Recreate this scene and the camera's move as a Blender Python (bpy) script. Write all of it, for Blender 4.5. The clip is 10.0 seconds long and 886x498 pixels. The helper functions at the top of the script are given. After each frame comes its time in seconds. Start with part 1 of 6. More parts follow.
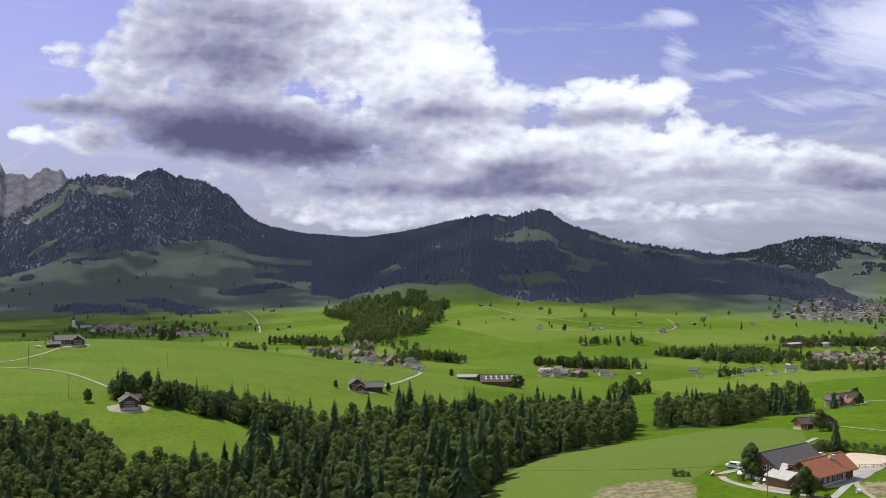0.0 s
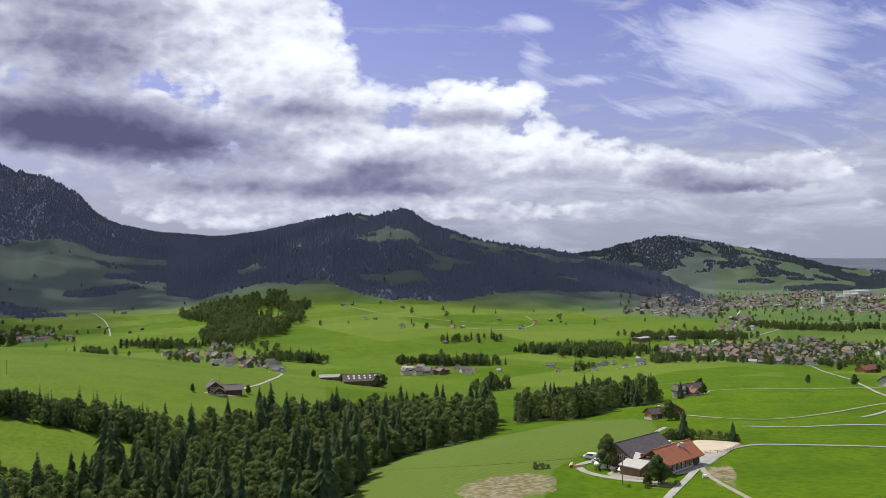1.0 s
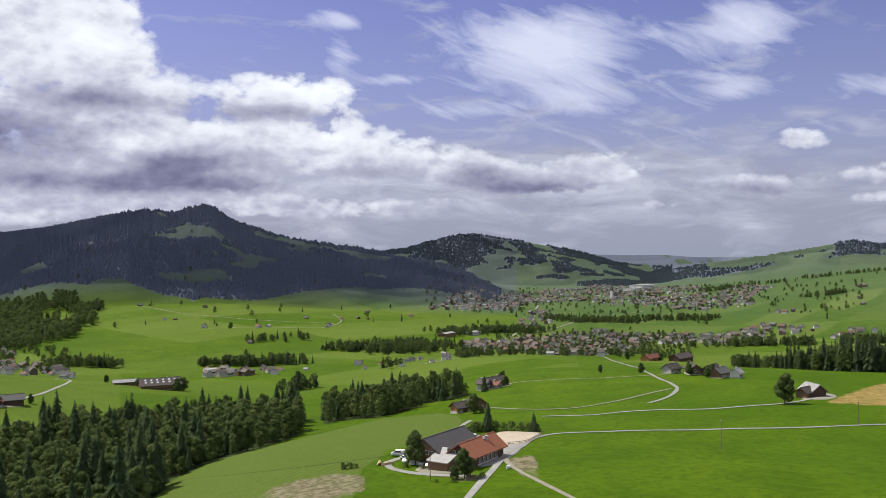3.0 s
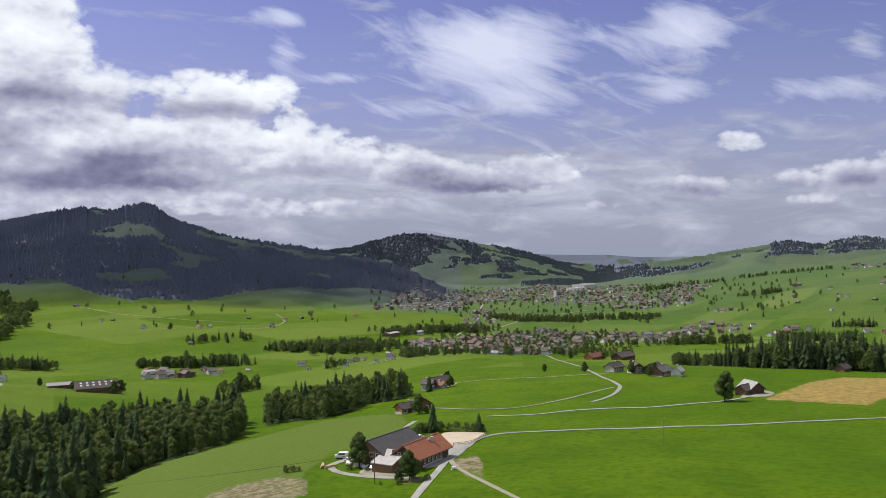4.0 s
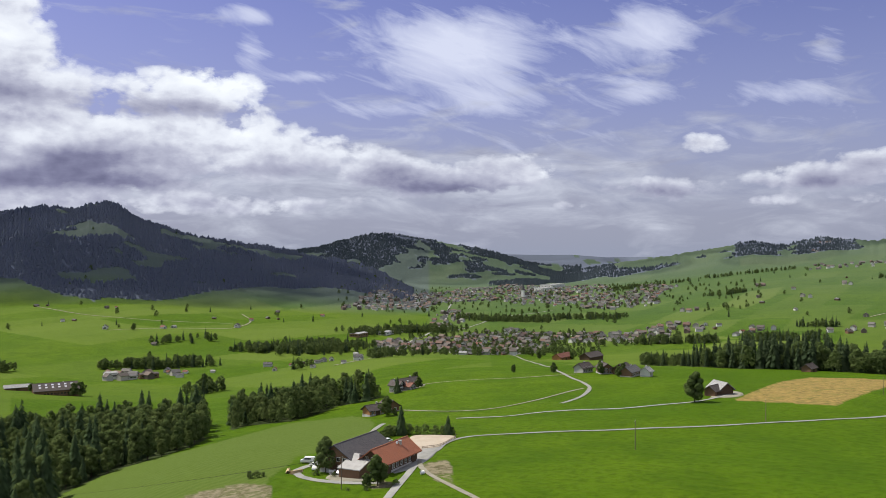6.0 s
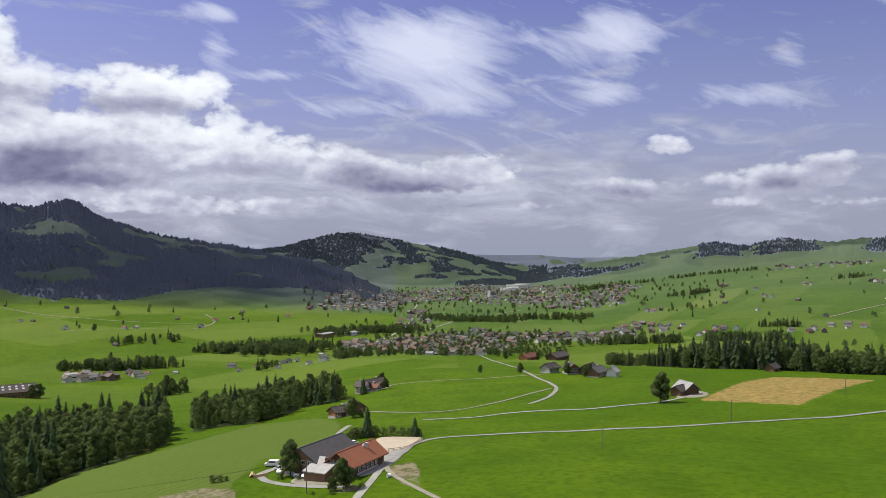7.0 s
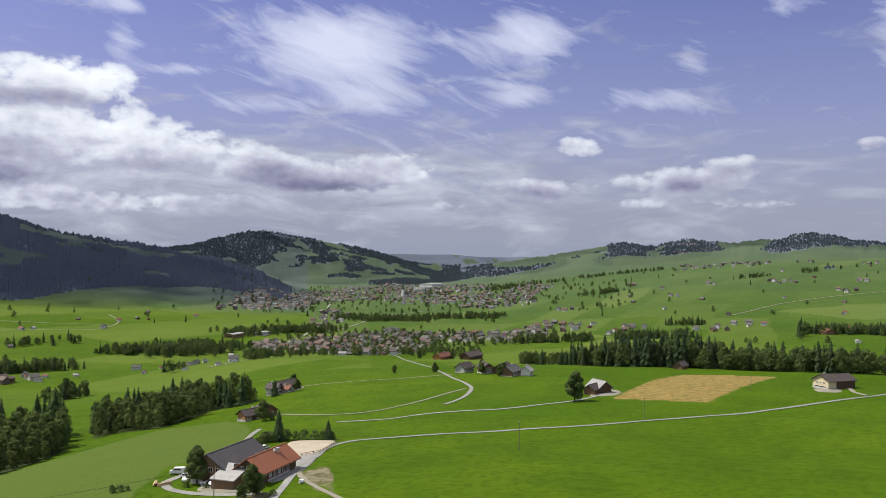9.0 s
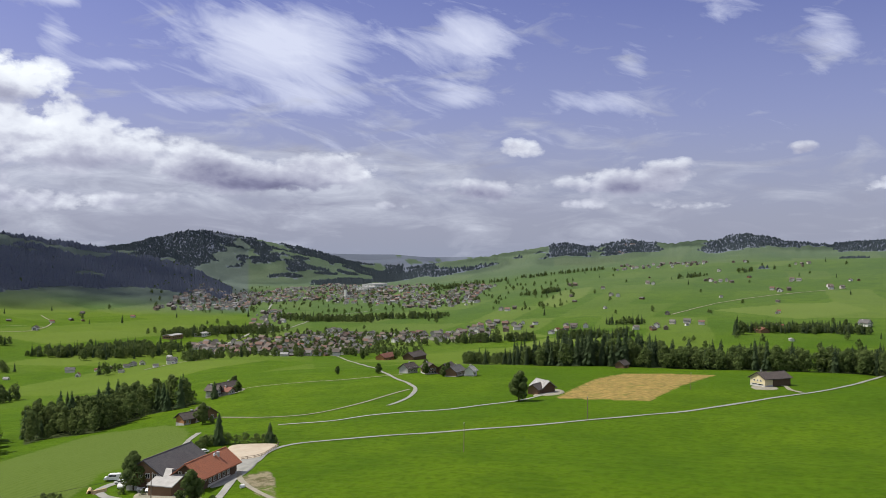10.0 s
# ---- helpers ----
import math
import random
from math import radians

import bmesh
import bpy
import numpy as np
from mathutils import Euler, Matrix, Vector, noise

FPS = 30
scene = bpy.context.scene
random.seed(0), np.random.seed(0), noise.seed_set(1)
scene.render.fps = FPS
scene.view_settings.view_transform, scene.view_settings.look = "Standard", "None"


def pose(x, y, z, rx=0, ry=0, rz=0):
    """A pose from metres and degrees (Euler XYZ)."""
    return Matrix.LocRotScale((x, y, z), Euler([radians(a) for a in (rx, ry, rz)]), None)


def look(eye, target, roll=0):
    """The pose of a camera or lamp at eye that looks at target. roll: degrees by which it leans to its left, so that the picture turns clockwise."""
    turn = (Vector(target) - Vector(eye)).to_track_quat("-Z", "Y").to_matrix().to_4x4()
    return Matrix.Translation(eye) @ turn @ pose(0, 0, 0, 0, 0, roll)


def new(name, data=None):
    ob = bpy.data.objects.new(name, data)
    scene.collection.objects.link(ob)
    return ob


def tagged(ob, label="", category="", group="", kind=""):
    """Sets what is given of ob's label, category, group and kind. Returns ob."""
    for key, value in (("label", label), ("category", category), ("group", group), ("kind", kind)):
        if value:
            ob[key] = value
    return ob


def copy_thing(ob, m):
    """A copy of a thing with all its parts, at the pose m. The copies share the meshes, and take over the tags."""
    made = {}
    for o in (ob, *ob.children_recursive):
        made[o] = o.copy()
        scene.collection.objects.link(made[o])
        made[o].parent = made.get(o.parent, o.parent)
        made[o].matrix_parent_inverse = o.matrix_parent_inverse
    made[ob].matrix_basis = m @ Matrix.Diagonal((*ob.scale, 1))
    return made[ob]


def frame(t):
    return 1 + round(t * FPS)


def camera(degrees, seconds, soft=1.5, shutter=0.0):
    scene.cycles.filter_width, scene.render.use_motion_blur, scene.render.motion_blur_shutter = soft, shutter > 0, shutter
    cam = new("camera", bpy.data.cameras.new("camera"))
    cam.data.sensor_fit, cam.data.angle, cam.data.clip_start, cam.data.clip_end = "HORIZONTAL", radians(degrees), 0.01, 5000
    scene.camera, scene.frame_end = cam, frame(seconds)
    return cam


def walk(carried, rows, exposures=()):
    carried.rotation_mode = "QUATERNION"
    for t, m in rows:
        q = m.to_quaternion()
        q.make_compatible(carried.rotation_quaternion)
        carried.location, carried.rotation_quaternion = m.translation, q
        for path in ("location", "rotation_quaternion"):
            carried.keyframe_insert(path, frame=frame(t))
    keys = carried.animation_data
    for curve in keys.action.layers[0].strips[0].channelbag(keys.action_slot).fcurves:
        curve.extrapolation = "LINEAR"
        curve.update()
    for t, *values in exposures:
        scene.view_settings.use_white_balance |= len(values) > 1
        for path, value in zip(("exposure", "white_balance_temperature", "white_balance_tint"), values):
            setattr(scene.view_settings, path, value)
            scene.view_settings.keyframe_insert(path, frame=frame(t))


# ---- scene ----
# ---- camera ----
cam = camera(54.0, 10.0, soft=0.55)
PATH = [
    (0, -0.00, -0.00, 150.00, 0.440, 0.394, -0.199),
    (0.5, -0.36, 1.00, 149.89, -4.360, 0.375, -0.103),
    (1, -0.65, 2.00, 149.76, -8.640, 0.357, -0.070),
    (1.5, -0.69, 2.96, 149.65, -12.300, 0.324, -0.013),
    (2, -0.50, 3.95, 149.63, -16.050, 0.267, 0.058),
    (2.5, -0.16, 5.07, 149.64, -18.920, 0.239, 0.041),
    (3, 0.32, 6.35, 149.62, -21.280, 0.195, 0.019),
    (3.2, 0.54, 6.93, 149.60, -22.280, 0.190, 0.004),
    (4.3, 1.74, 10.13, 149.50, -26.120, 0.160, -0.081),
    (4.5, 1.96, 10.71, 149.48, -26.820, 0.154, -0.096),
    (5, 2.56, 12.22, 149.46, -26.550, 0.162, -0.104),
    (5.2, 2.80, 12.87, 149.46, -26.840, 0.163, -0.124),
    (6.3, 4.12, 16.39, 149.47, -27.200, 0.168, -0.234),
    (6.5, 4.36, 17.03, 149.47, -27.910, 0.169, -0.254),
    (7, 4.93, 18.65, 149.46, -29.260, 0.177, -0.319),
    (7.5, 5.50, 20.29, 149.46, -30.360, 0.176, -0.391),
    (8, 6.16, 21.91, 149.43, -31.230, 0.173, -0.444),
    (8.5, 6.86, 23.43, 149.31, -33.060, 0.165, -0.543),
    (9, 7.52, 24.87, 149.18, -34.960, 0.175, -0.607),
    (9.5, 8.09, 26.25, 149.14, -37.080, 0.214, -0.644),
    (10, 8.60, 27.54, 149.12, -38.720, 0.216, -0.696),
]
walk(cam, [(t, pose(x, y, z, 90 + pitch, roll, yaw)) for t, x, y, z, yaw, pitch, roll in PATH], [(0.0, 0.66), (1.5, 0.6), (3.0, 0.52), (4.5, 0.5), (10.0, 0.5)])

# ---- sky, sun, clouds' light ----
SUN_AZ, SUN_EL = -45.0, 54.0      # degrees from north (+y), clockwise; height
world = bpy.data.worlds.new("sky")
scene.world = world
world.use_nodes = True
wn, wl = world.node_tree.nodes, world.node_tree.links
wn.clear()


def wnode(kind, **sets):
    n = wn.new(kind)
    for k, v in sets.items():
        setattr(n, k, v)
    return n


def wmath(op, a, b=None, c=None, clamp=False):
    n = wnode("ShaderNodeMath", operation=op, use_clamp=clamp)
    for i, v in enumerate((a, b, c)):
        if v is None:
            continue
        if isinstance(v, (int, float)):
            n.inputs[i].default_value = v
        else:
            wl.new(v, n.inputs[i])
    return n.outputs[0]


sky = wnode("ShaderNodeTexSky", sky_type="NISHITA", sun_disc=False)
sky.sun_elevation, sky.sun_rotation = radians(SUN_EL), radians(SUN_AZ)
sky.altitude, sky.air_density, sky.dust_density, sky.ozone_density = 900, 1.0, 1.5, 3.0
coords = wnode("ShaderNodeTexCoord")
split = wnode("ShaderNodeSeparateXYZ")
wl.new(coords.outputs["Generated"], split.inputs[0])
bearing = wmath("MULTIPLY", wmath("ARCTAN2", split.outputs[0], split.outputs[1]), 180 / math.pi)
height = wmath("MULTIPLY", wmath("ARCSINE", split.outputs[2]), 180 / math.pi)


def wnoise(sx, sy, detail, rough, seed, warp=0.0):
    """Noise over bearing and height in degrees, sx and sy degrees to a lump."""
    pos = wnode("ShaderNodeCombineXYZ")
    wl.new(wmath("DIVIDE", bearing, sx), pos.inputs[0])
    wl.new(wmath("DIVIDE", height, sy), pos.inputs[1])
    pos.inputs[2].default_value = seed
    n = wnode("ShaderNodeTexNoise", noise_dimensions="3D")
    wl.new(pos.outputs[0], n.inputs["Vector"])
    n.inputs["Scale"].default_value = 1.0
    n.inputs["Detail"].default_value = detail
    n.inputs["Roughness"].default_value = rough
    n.inputs["Distortion"].default_value = warp
    return n.outputs["Fac"]


def blobs(rows):
    """A sum of soft ellipses: bearing, height, half width, half height, weight."""
    total = None
    for a, h, wa, wh, weight in rows:
        da = wmath("DIVIDE", wmath("SUBTRACT", bearing, a), wa)
        dh = wmath("DIVIDE", wmath("SUBTRACT", height, h), wh)
        d2 = wmath("ADD", wmath("MULTIPLY", da, da), wmath("MULTIPLY", dh, dh))
        one = wmath("MULTIPLY", wmath("POWER", 2.718, wmath("MULTIPLY", d2, -1.0)), weight)
        total = one if total is None else wmath("ADD", total, one)
    return total


def ramp(value, stops):
    n = wnode("ShaderNodeValToRGB")
    while len(n.color_ramp.elements) < len(stops):
        n.color_ramp.elements.new(0.5)
    for e, (p, c) in zip(n.color_ramp.elements, stops):
        e.position, e.color = p, (*c, 1) if isinstance(c, tuple) else (c, c, c, 1)
    wl.new(value, n.inputs[0])
    return n.outputs[0]


def wmix(fac, a, b):
    n = wnode("ShaderNodeMix", data_type="RGBA")
    for v, sock in ((fac, n.inputs[0]), (a, n.inputs[6]), (b, n.inputs[7])):
        if isinstance(v, tuple):
            sock.default_value = (*v, 1)
        else:
            wl.new(v, sock)
    return n.outputs[2]


CUMULUS = (  # bearing, height, half width, half height in degrees, weight
    # the tall cloud over the mountains, its dark base and the shreds round it
    blobs([(-14.5, 13.5, 6.5, 4.2, 0.85), (-5.0, 14.5, 5.0, 4.5, 0.85), (0.3, 12.0, 2.6, 3.6, 0.5), (-20.3, 11.2, 2.0, 1.5, 0.5), (-24.6, 12.0, 1.3, 1.1, 0.5),
           (-12.5, 7.4, 8.5, 2.0, 0.95), (-24.0, 8.9, 3.4, 0.75, 0.65), (-26.0, 7.2, 1.3, 0.7, 0.42), (-22.8, 7.1, 1.2, 0.8, 0.42), (-6.0, 2.5, 8.0, 1.0, 0.45), (-3.0, 4.2, 7.0, 1.2, 0.5),
           (8.5, 15.2, 3.4, 2.6, -0.7), (-27.0, 15.0, 4.0, 2.4, -0.6), (-25.0, 10.4, 2.4, 0.7, -0.25)]),
    # the layered banks beside it
    blobs([(1.5, 8.0, 4.0, 2.6, 0.75), (11.0, 10.0, 4.4, 1.6, 0.68), (11.0, 6.9, 6.5, 1.8, 0.75), (5.0, 4.9, 7.0, 1.2, 0.65), (19.0, 6.3, 3.6, 1.3, 0.42), (12.0, 3.0, 10.0, 0.9, 0.45)]),
    # single flat-based clouds towards the east
    blobs([(23.3, 5.2, 2.5, 1.1, 0.66), (27.5, 4.7, 4.6, 1.0, 0.64), (31.8, 5.5, 2.4, 1.1, 0.66), (43.8, 6.9, 1.6, 0.75, 0.50), (40.5, 4.0, 3.6, 0.9, 0.52), (50.3, 4.7, 4.0, 0.9, 0.62),
           (53.3, 5.6, 2.0, 0.7, 0.40), (61.0, 6.6, 1.3, 0.5, 0.42), (47.5, 3.2, 2.0, 0.4, 0.42), (35.4, 3.0, 1.3, 0.4, 0.38), (65.6, 4.2, 2.0, 0.7, 0.45), (55.0, 3.2, 4.0, 0.45, 0.3)]))
DARK = (
    blobs([(-16.0, 7.6, 5.8, 1.8, 0.58), (-7.5, 6.8, 6.5, 1.8, 0.56), (-15.5, 13.0, 6.0, 3.6, 0.34), (-24.2, 8.7, 3.6, 0.7, 0.40), (-5.0, 4.2, 6.0, 0.8, 0.22), (-1.5, 9.3, 3.6, 0.7, 0.30), (-1.0, 12.5, 3.5, 3.0, -0.20),
           (-6.0, 15.0, 3.0, 2.0, -0.22), (2.0, 7.0, 3.0, 1.3, -0.20)]),
    blobs([(8.0, 8.9, 4.6, 0.55, 0.34), (4.0, 5.6, 3.0, 0.9, 0.34), (5.5, 4.2, 7.0, 0.6, 0.36), (15.5, 5.2, 3.6, 0.5, 0.28), (12.0, 10.6, 4.0, 0.9, -0.25), (12.0, 7.2, 5.0, 0.9, -0.15)]),
    blobs([(28.0, 4.0, 5.6, 0.5, 0.40), (24.0, 4.6, 3.0, 0.7, 0.12), (40.5, 3.7, 3.6, 0.6, 0.24), (50.3, 4.2, 4.2, 0.6, 0.28), (53.5, 5.3, 2.6, 0.6, 0.16), (61.0, 6.4, 2.0, 0.7, 0.12), (44.0, 6.6, 2.0, 0.6, 0.10)]))
VEIL = [
    (14.2, 14.8, 2.2, 0.6, 0.55), (14.6, 12.7, 1.2, 1.6, 0.42), (17.8, 11.2, 2.2, 0.45, 0.40), (28.0, 13.0, 6.0, 2.6, 0.85), (30.5, 9.9, 3.4, 1.1, 0.45), (23.0, 9.3, 4.0, 0.6, 0.36), (40.0, 13.8, 3.4, 1.8, 0.68),
    (39.6, 10.2, 2.6, 1.0, 0.58), (48.5, 9.8, 3.8, 0.8, 0.42), (51.0, 12.0, 1.5, 1.8, 0.34), (62.5, 13.0, 1.8, 2.6, 0.36), (56.5, 15.2, 2.4, 1.6, 0.34), (34.0, 7.6, 12.0, 1.6, 0.16), (52.0, 8.0, 9.0, 1.2, 0.14)]


# the same broken cloud goes on behind the camera and overhead
aside = ramp(wmath("DIVIDE", wmath("ABSOLUTE", wmath("SUBTRACT", bearing, 20.0)), 180.0), [(0.30, 0.0), (0.46, 1.0)])
above = ramp(wmath("DIVIDE", height, 90.0), [(0.20, 0.0), (0.40, 1.0)])
elsewhere = wmath("MULTIPLY", wmath("MAXIMUM", aside, above), 0.36)


def total(*terms):
    """Adds up any number of values."""
    out = terms[0]
    for t in terms[1:]:
        out = wmath("ADD", out, t)
    return out


def puffs(size, seed):
    """Rounded heads, 0 to 1, size degrees apart, their places stirred by noise."""
    pos = wnode("ShaderNodeCombineXYZ")
    stir_a, stir_h = wnoise(size * 1.1, size * 0.8, 3.0, 0.6, seed + 3.0), wnoise(size * 1.1, size * 0.8, 3.0, 0.6, seed + 9.0)
    wl.new(total(wmath("DIVIDE", bearing, size), stir_a), pos.inputs[0])
    wl.new(total(wmath("DIVIDE", height, size * 0.72), stir_h), pos.inputs[1])
    pos.inputs[2].default_value = seed
    v = wnode("ShaderNodeTexVoronoi", feature="SMOOTH_F1")
    wl.new(pos.outputs[0], v.inputs["Vector"])
    v.inputs["Scale"].default_value, v.inputs["Smoothness"].default_value = 1.0, 0.35
    return wmath("SUBTRACT", 1.0, v.outputs["Distance"], clamp=True)


body = total(*CUMULUS)
ragged = wmath("MULTIPLY", wmath("ADD", body, wmath("MULTIPLY", elsewhere, 2.0)), 2.2, clamp=True)


def density(da, dh):
    """How thick the cumulus is, seen da, dh degrees aside."""
    global bearing, height
    keep = bearing, height
    bearing, height = wmath("ADD", bearing, da), wmath("ADD", height, dh)
    lumpy = wmath("MULTIPLY", wmath("SUBTRACT", wnoise(4.6, 2.5, 11.0, 0.6, 3.1, 0.2), 0.5), 1.25)
    billow = wmath("MULTIPLY", wmath("SUBTRACT", wnoise(1.1, 0.75, 7.0, 0.62, 5.3, 0.3), 0.5), 0.45)
    heads = wmath("MULTIPLY", wmath("SUBTRACT", total(wmath("MULTIPLY", puffs(2.2, 2.0), 0.6), wmath("MULTIPLY", puffs(0.8, 6.0), 0.4)), 0.5), 0.62)
    bearing, height = keep
    return total(body, elsewhere, wmath("MULTIPLY", total(lumpy, billow, heads), ragged))


here, sunward = density(0.0, 0.0), density(-0.32, 0.42)
cumulus = ramp(here, [(0.22, 0.0), (0.32, 0.66), (0.46, 1.0)])
lit = wmath("MULTIPLY", wmath("SUBTRACT", here, sunward), 0.42)
grain = wmath("MULTIPLY", wmath("SUBTRACT", wnoise(5.0, 2.0, 8.0, 0.56, 7.7, 0.5), 0.5), 0.52)
thick = wmath("MULTIPLY", wmath("SUBTRACT", here, 0.42, clamp=True), 0.34)
low = ramp(wmath("DIVIDE", height, 10.0), [(0.15, 0.16), (0.75, 0.0)])
tone = wmath("SUBTRACT", total(*DARK, grain, thick, low, 0.22), lit)
cloud_tint = ramp(tone, [(0.0, (0.95, 0.95, 0.95)), (0.20, (0.80, 0.80, 0.84)), (0.42, (0.48, 0.475, 0.565)), (0.70, (0.235, 0.23, 0.335)), (1.0, (0.10, 0.096, 0.175))])
# a soft broken layer low over the horizon
layer = wmath("ADD", wmath("MULTIPLY", wmath("SUBTRACT", wnoise(6.0, 1.7, 8.0, 0.58, 21.0, 0.6), 0.5), 1.7), blobs([(5, 4.5, 26, 3.2, 0.42), (40, 3.6, 30, 2.4, 0.36), (30, 7.5, 16, 2.0, 0.2)]))
bank = ramp(layer, [(0.12, 0.0), (0.55, 0.8)])
bank_tint = ramp(wmath("ADD", wnoise(4.5, 1.2, 7.0, 0.58, 31.0, 0.5), 0.0), [(0.36, (0.60, 0.605, 0.67)), (0.52, (0.46, 0.465, 0.54)), (0.68, (0.34, 0.34, 0.42))])
# thin fanned streaks high up, slanting
slant_pos = wnode("ShaderNodeCombineXYZ")
wl.new(wmath("DIVIDE", wmath("ADD", bearing, wmath("MULTIPLY", height, 1.3)), 3.4), slant_pos.inputs[0])
wl.new(wmath("DIVIDE", wmath("SUBTRACT", height, wmath("MULTIPLY", bearing, -0.14)), 1.7), slant_pos.inputs[1])
streak = wnode("ShaderNodeTexNoise")
wl.new(slant_pos.outputs[0], streak.inputs["Vector"])
for key, v in (("Scale", 1.0), ("Detail", 9.0), ("Roughness", 0.62), ("Distortion", 0.5)):
    streak.inputs[key].default_value = v
veil = ramp(wmath("ADD", blobs(VEIL), wmath("MULTIPLY", wmath("SUBTRACT", streak.outputs["Fac"], 0.52), 1.15)), [(0.20, 0.0), (0.5, 0.62), (0.85, 0.95)])
haze_low = ramp(wmath("DIVIDE", height, 20.0), [(0.0, 0.95), (0.2, 0.75), (0.45, 0.3), (0.8, 0.0)])
blue = wnode("ShaderNodeVectorMath", operation="MULTIPLY")
wl.new(sky.outputs[0], blue.inputs[0])
blue.inputs[1].default_value = (0.108, 0.078, 0.098)
base = wmix(haze_low, blue.outputs[0], (0.310, 0.330, 0.410))
base = wmix(veil, base, (0.70, 0.71, 0.83))
base = wmix(bank, base, bank_tint)
base = wmix(cumulus, base, cloud_tint)
out = wnode("ShaderNodeOutputWorld")
back = wnode("ShaderNodeBackground")
cool = wnode("ShaderNodeVectorMath", operation="MULTIPLY")
wl.new(base, cool.inputs[0])
cool.inputs[1].default_value = (0.955, 1.0, 1.055)
wl.new(cool.outputs[0], back.inputs["Color"])
back.inputs["Strength"].default_value = 0.75
wl.new(back.outputs[0], out.inputs[0])


sun = new("sun", bpy.data.lights.new("sun", "SUN"))
sun.data.energy, sun.data.angle, sun.data.color = 4.2, radians(0.53), (1.0, 0.95, 0.84)
_a, _e = radians(SUN_AZ), radians(SUN_EL)
sun_way = Vector((math.sin(_a) * math.cos(_e), math.cos(_a) * math.cos(_e), math.sin(_e)))
sun.matrix_world = look(sun_way * 3000, (0, 0, 0))


# ---- the lie of the land ----
BEARINGS = (-34, -20, -9, 0, 8, 16, 24, 36, 50, 68, 326)
LAND = {  # metres from the start: heights along the bearings
    0: (72, 72, 72, 72, 72, 72, 72, 72, 72, 72),
    200: (60, 56, 56, 62, 70, 73, 76, 78, 80, 84),
    300: (57, 50, 48, 58, 70, 73, 76, 78, 80, 85),
    380: (61, 50, 44, 47, 67, 71, 73, 76, 78, 82),
    460: (66, 64, 50, 43, 50, 60, 67, 74, 77, 79),
    560: (71, 71, 57, 46, 43, 46, 62, 70, 76, 78),
    700: (78, 77, 61, 40, 31, 35, 53, 62, 67, 72),
    820: (81, 79, 62, 37, 20, 22, 44, 49, 50, 58),
    1000: (54, 50, 32, 18, 8, 10, 31, 34, 32, 44),
    1250: (24, 20, 12, 8, 8, 6, 6, 8, 28, 38),
    1600: (10, 8, 8, 22, 24, 14, 4, 4, 36, 50),
    2100: (14, 16, 20, 42, 42, 18, 6, 6, 66, 86),
    2800: (40, 50, 60, 60, 70, 40, 10, 8, 98, 158),
    3600: (60, 70, 80, 80, 80, 60, 16, 16, 116, 152),
    5200: (80, 90, 90, 90, 90, 70, 30, 30, 130, 150),
}
# ridges: crest distance, foot distance, steepening, (bearing, crest height)
RIDGES = {
    "left": (4200, 2250, 1.75, ((-60.44, 120), (-34.44, 150), (-27.44, 172), (-26.24, 270), (-25.24, 334), (-24.14, 406), (-23.74, 479), (-22.84, 502), (-21.44, 496), (-20.14, 478), (-19.14, 525), (-18.54, 539), (-17.64, 510), (-15.74, 480), (-14.31, 429), (-12.98, 324), (-11.54, 277), (-9.3, 246), (-6.39, 229), (-3.84, 232), (1.31, 225), (11.07, 90))),
    "back": (4700, 4000, 1.2, ((-70.44, 300), (-34.44, 590), (-27.44, 569), (-26.84, 530), (-26.44, 510), (-25.94, 528), (-25.04, 564), (-24.14, 559), (-23.64, 499), (-21.44, 420), (-15.44, 200))),
    "saddle": (4550, 3300, 1.3, ((-9.3, 120), (-5.69, 226), (-3.45, 262), (-1.37, 301), (0.66, 336), (3.43, 302), (8.01, 200), (13.12, 80))),
    "middle": (2900, 1950, 1.12, ((-9.3, 20), (-7.08, 58), (-5.59, 124), (-3.45, 194), (-1.37, 224), (0.02, 244), (1.03, 270), (2.41, 280), (3.43, 276), (4.09, 272), (5.05, 292), (5.92, 296), (6.61, 285), (7.51, 252), (9.43, 219), (11.07, 195), (12.71, 181), (15.71, 160), (18.88, 135), (21.28, 107), (22.95, 79), (24.2, 51), (26.18, 5))),
    "far": (4300, 3550, 1.15, ((8, 90), (17.3, 153), (18.7, 163), (20.6, 203), (22.2, 232), (23.4, 240), (24.5, 223), (26.7, 199), (28.3, 179), (29.8, 155), (31, 134), (32.4, 98), (34.3, 55), (36, 20))),
    "distant": (4850, 4500, 1, ((22, 120), (30, 138), (33.5, 134), (35.4, 136), (37.6, 122), (40.2, 125), (44, 128), (50, 100))),
    "right": (4000, 3250, 1.2, ((35, 40), (36.8, 87), (39, 110), (40.5, 122), (42.7, 150), (44.6, 172), (45.8, 191), (46.7, 197), (47.8, 182), (48.5, 180), (50, 209), (50.7, 217), (51.7, 203), (53.5, 204), (54.8, 217), (55.9, 213), (56.9, 236), (57.7, 241), (58.8, 231), (60.1, 208), (62.3, 197), (63.8, 210), (65.3, 215), (80, 200), (120, 120))),
}


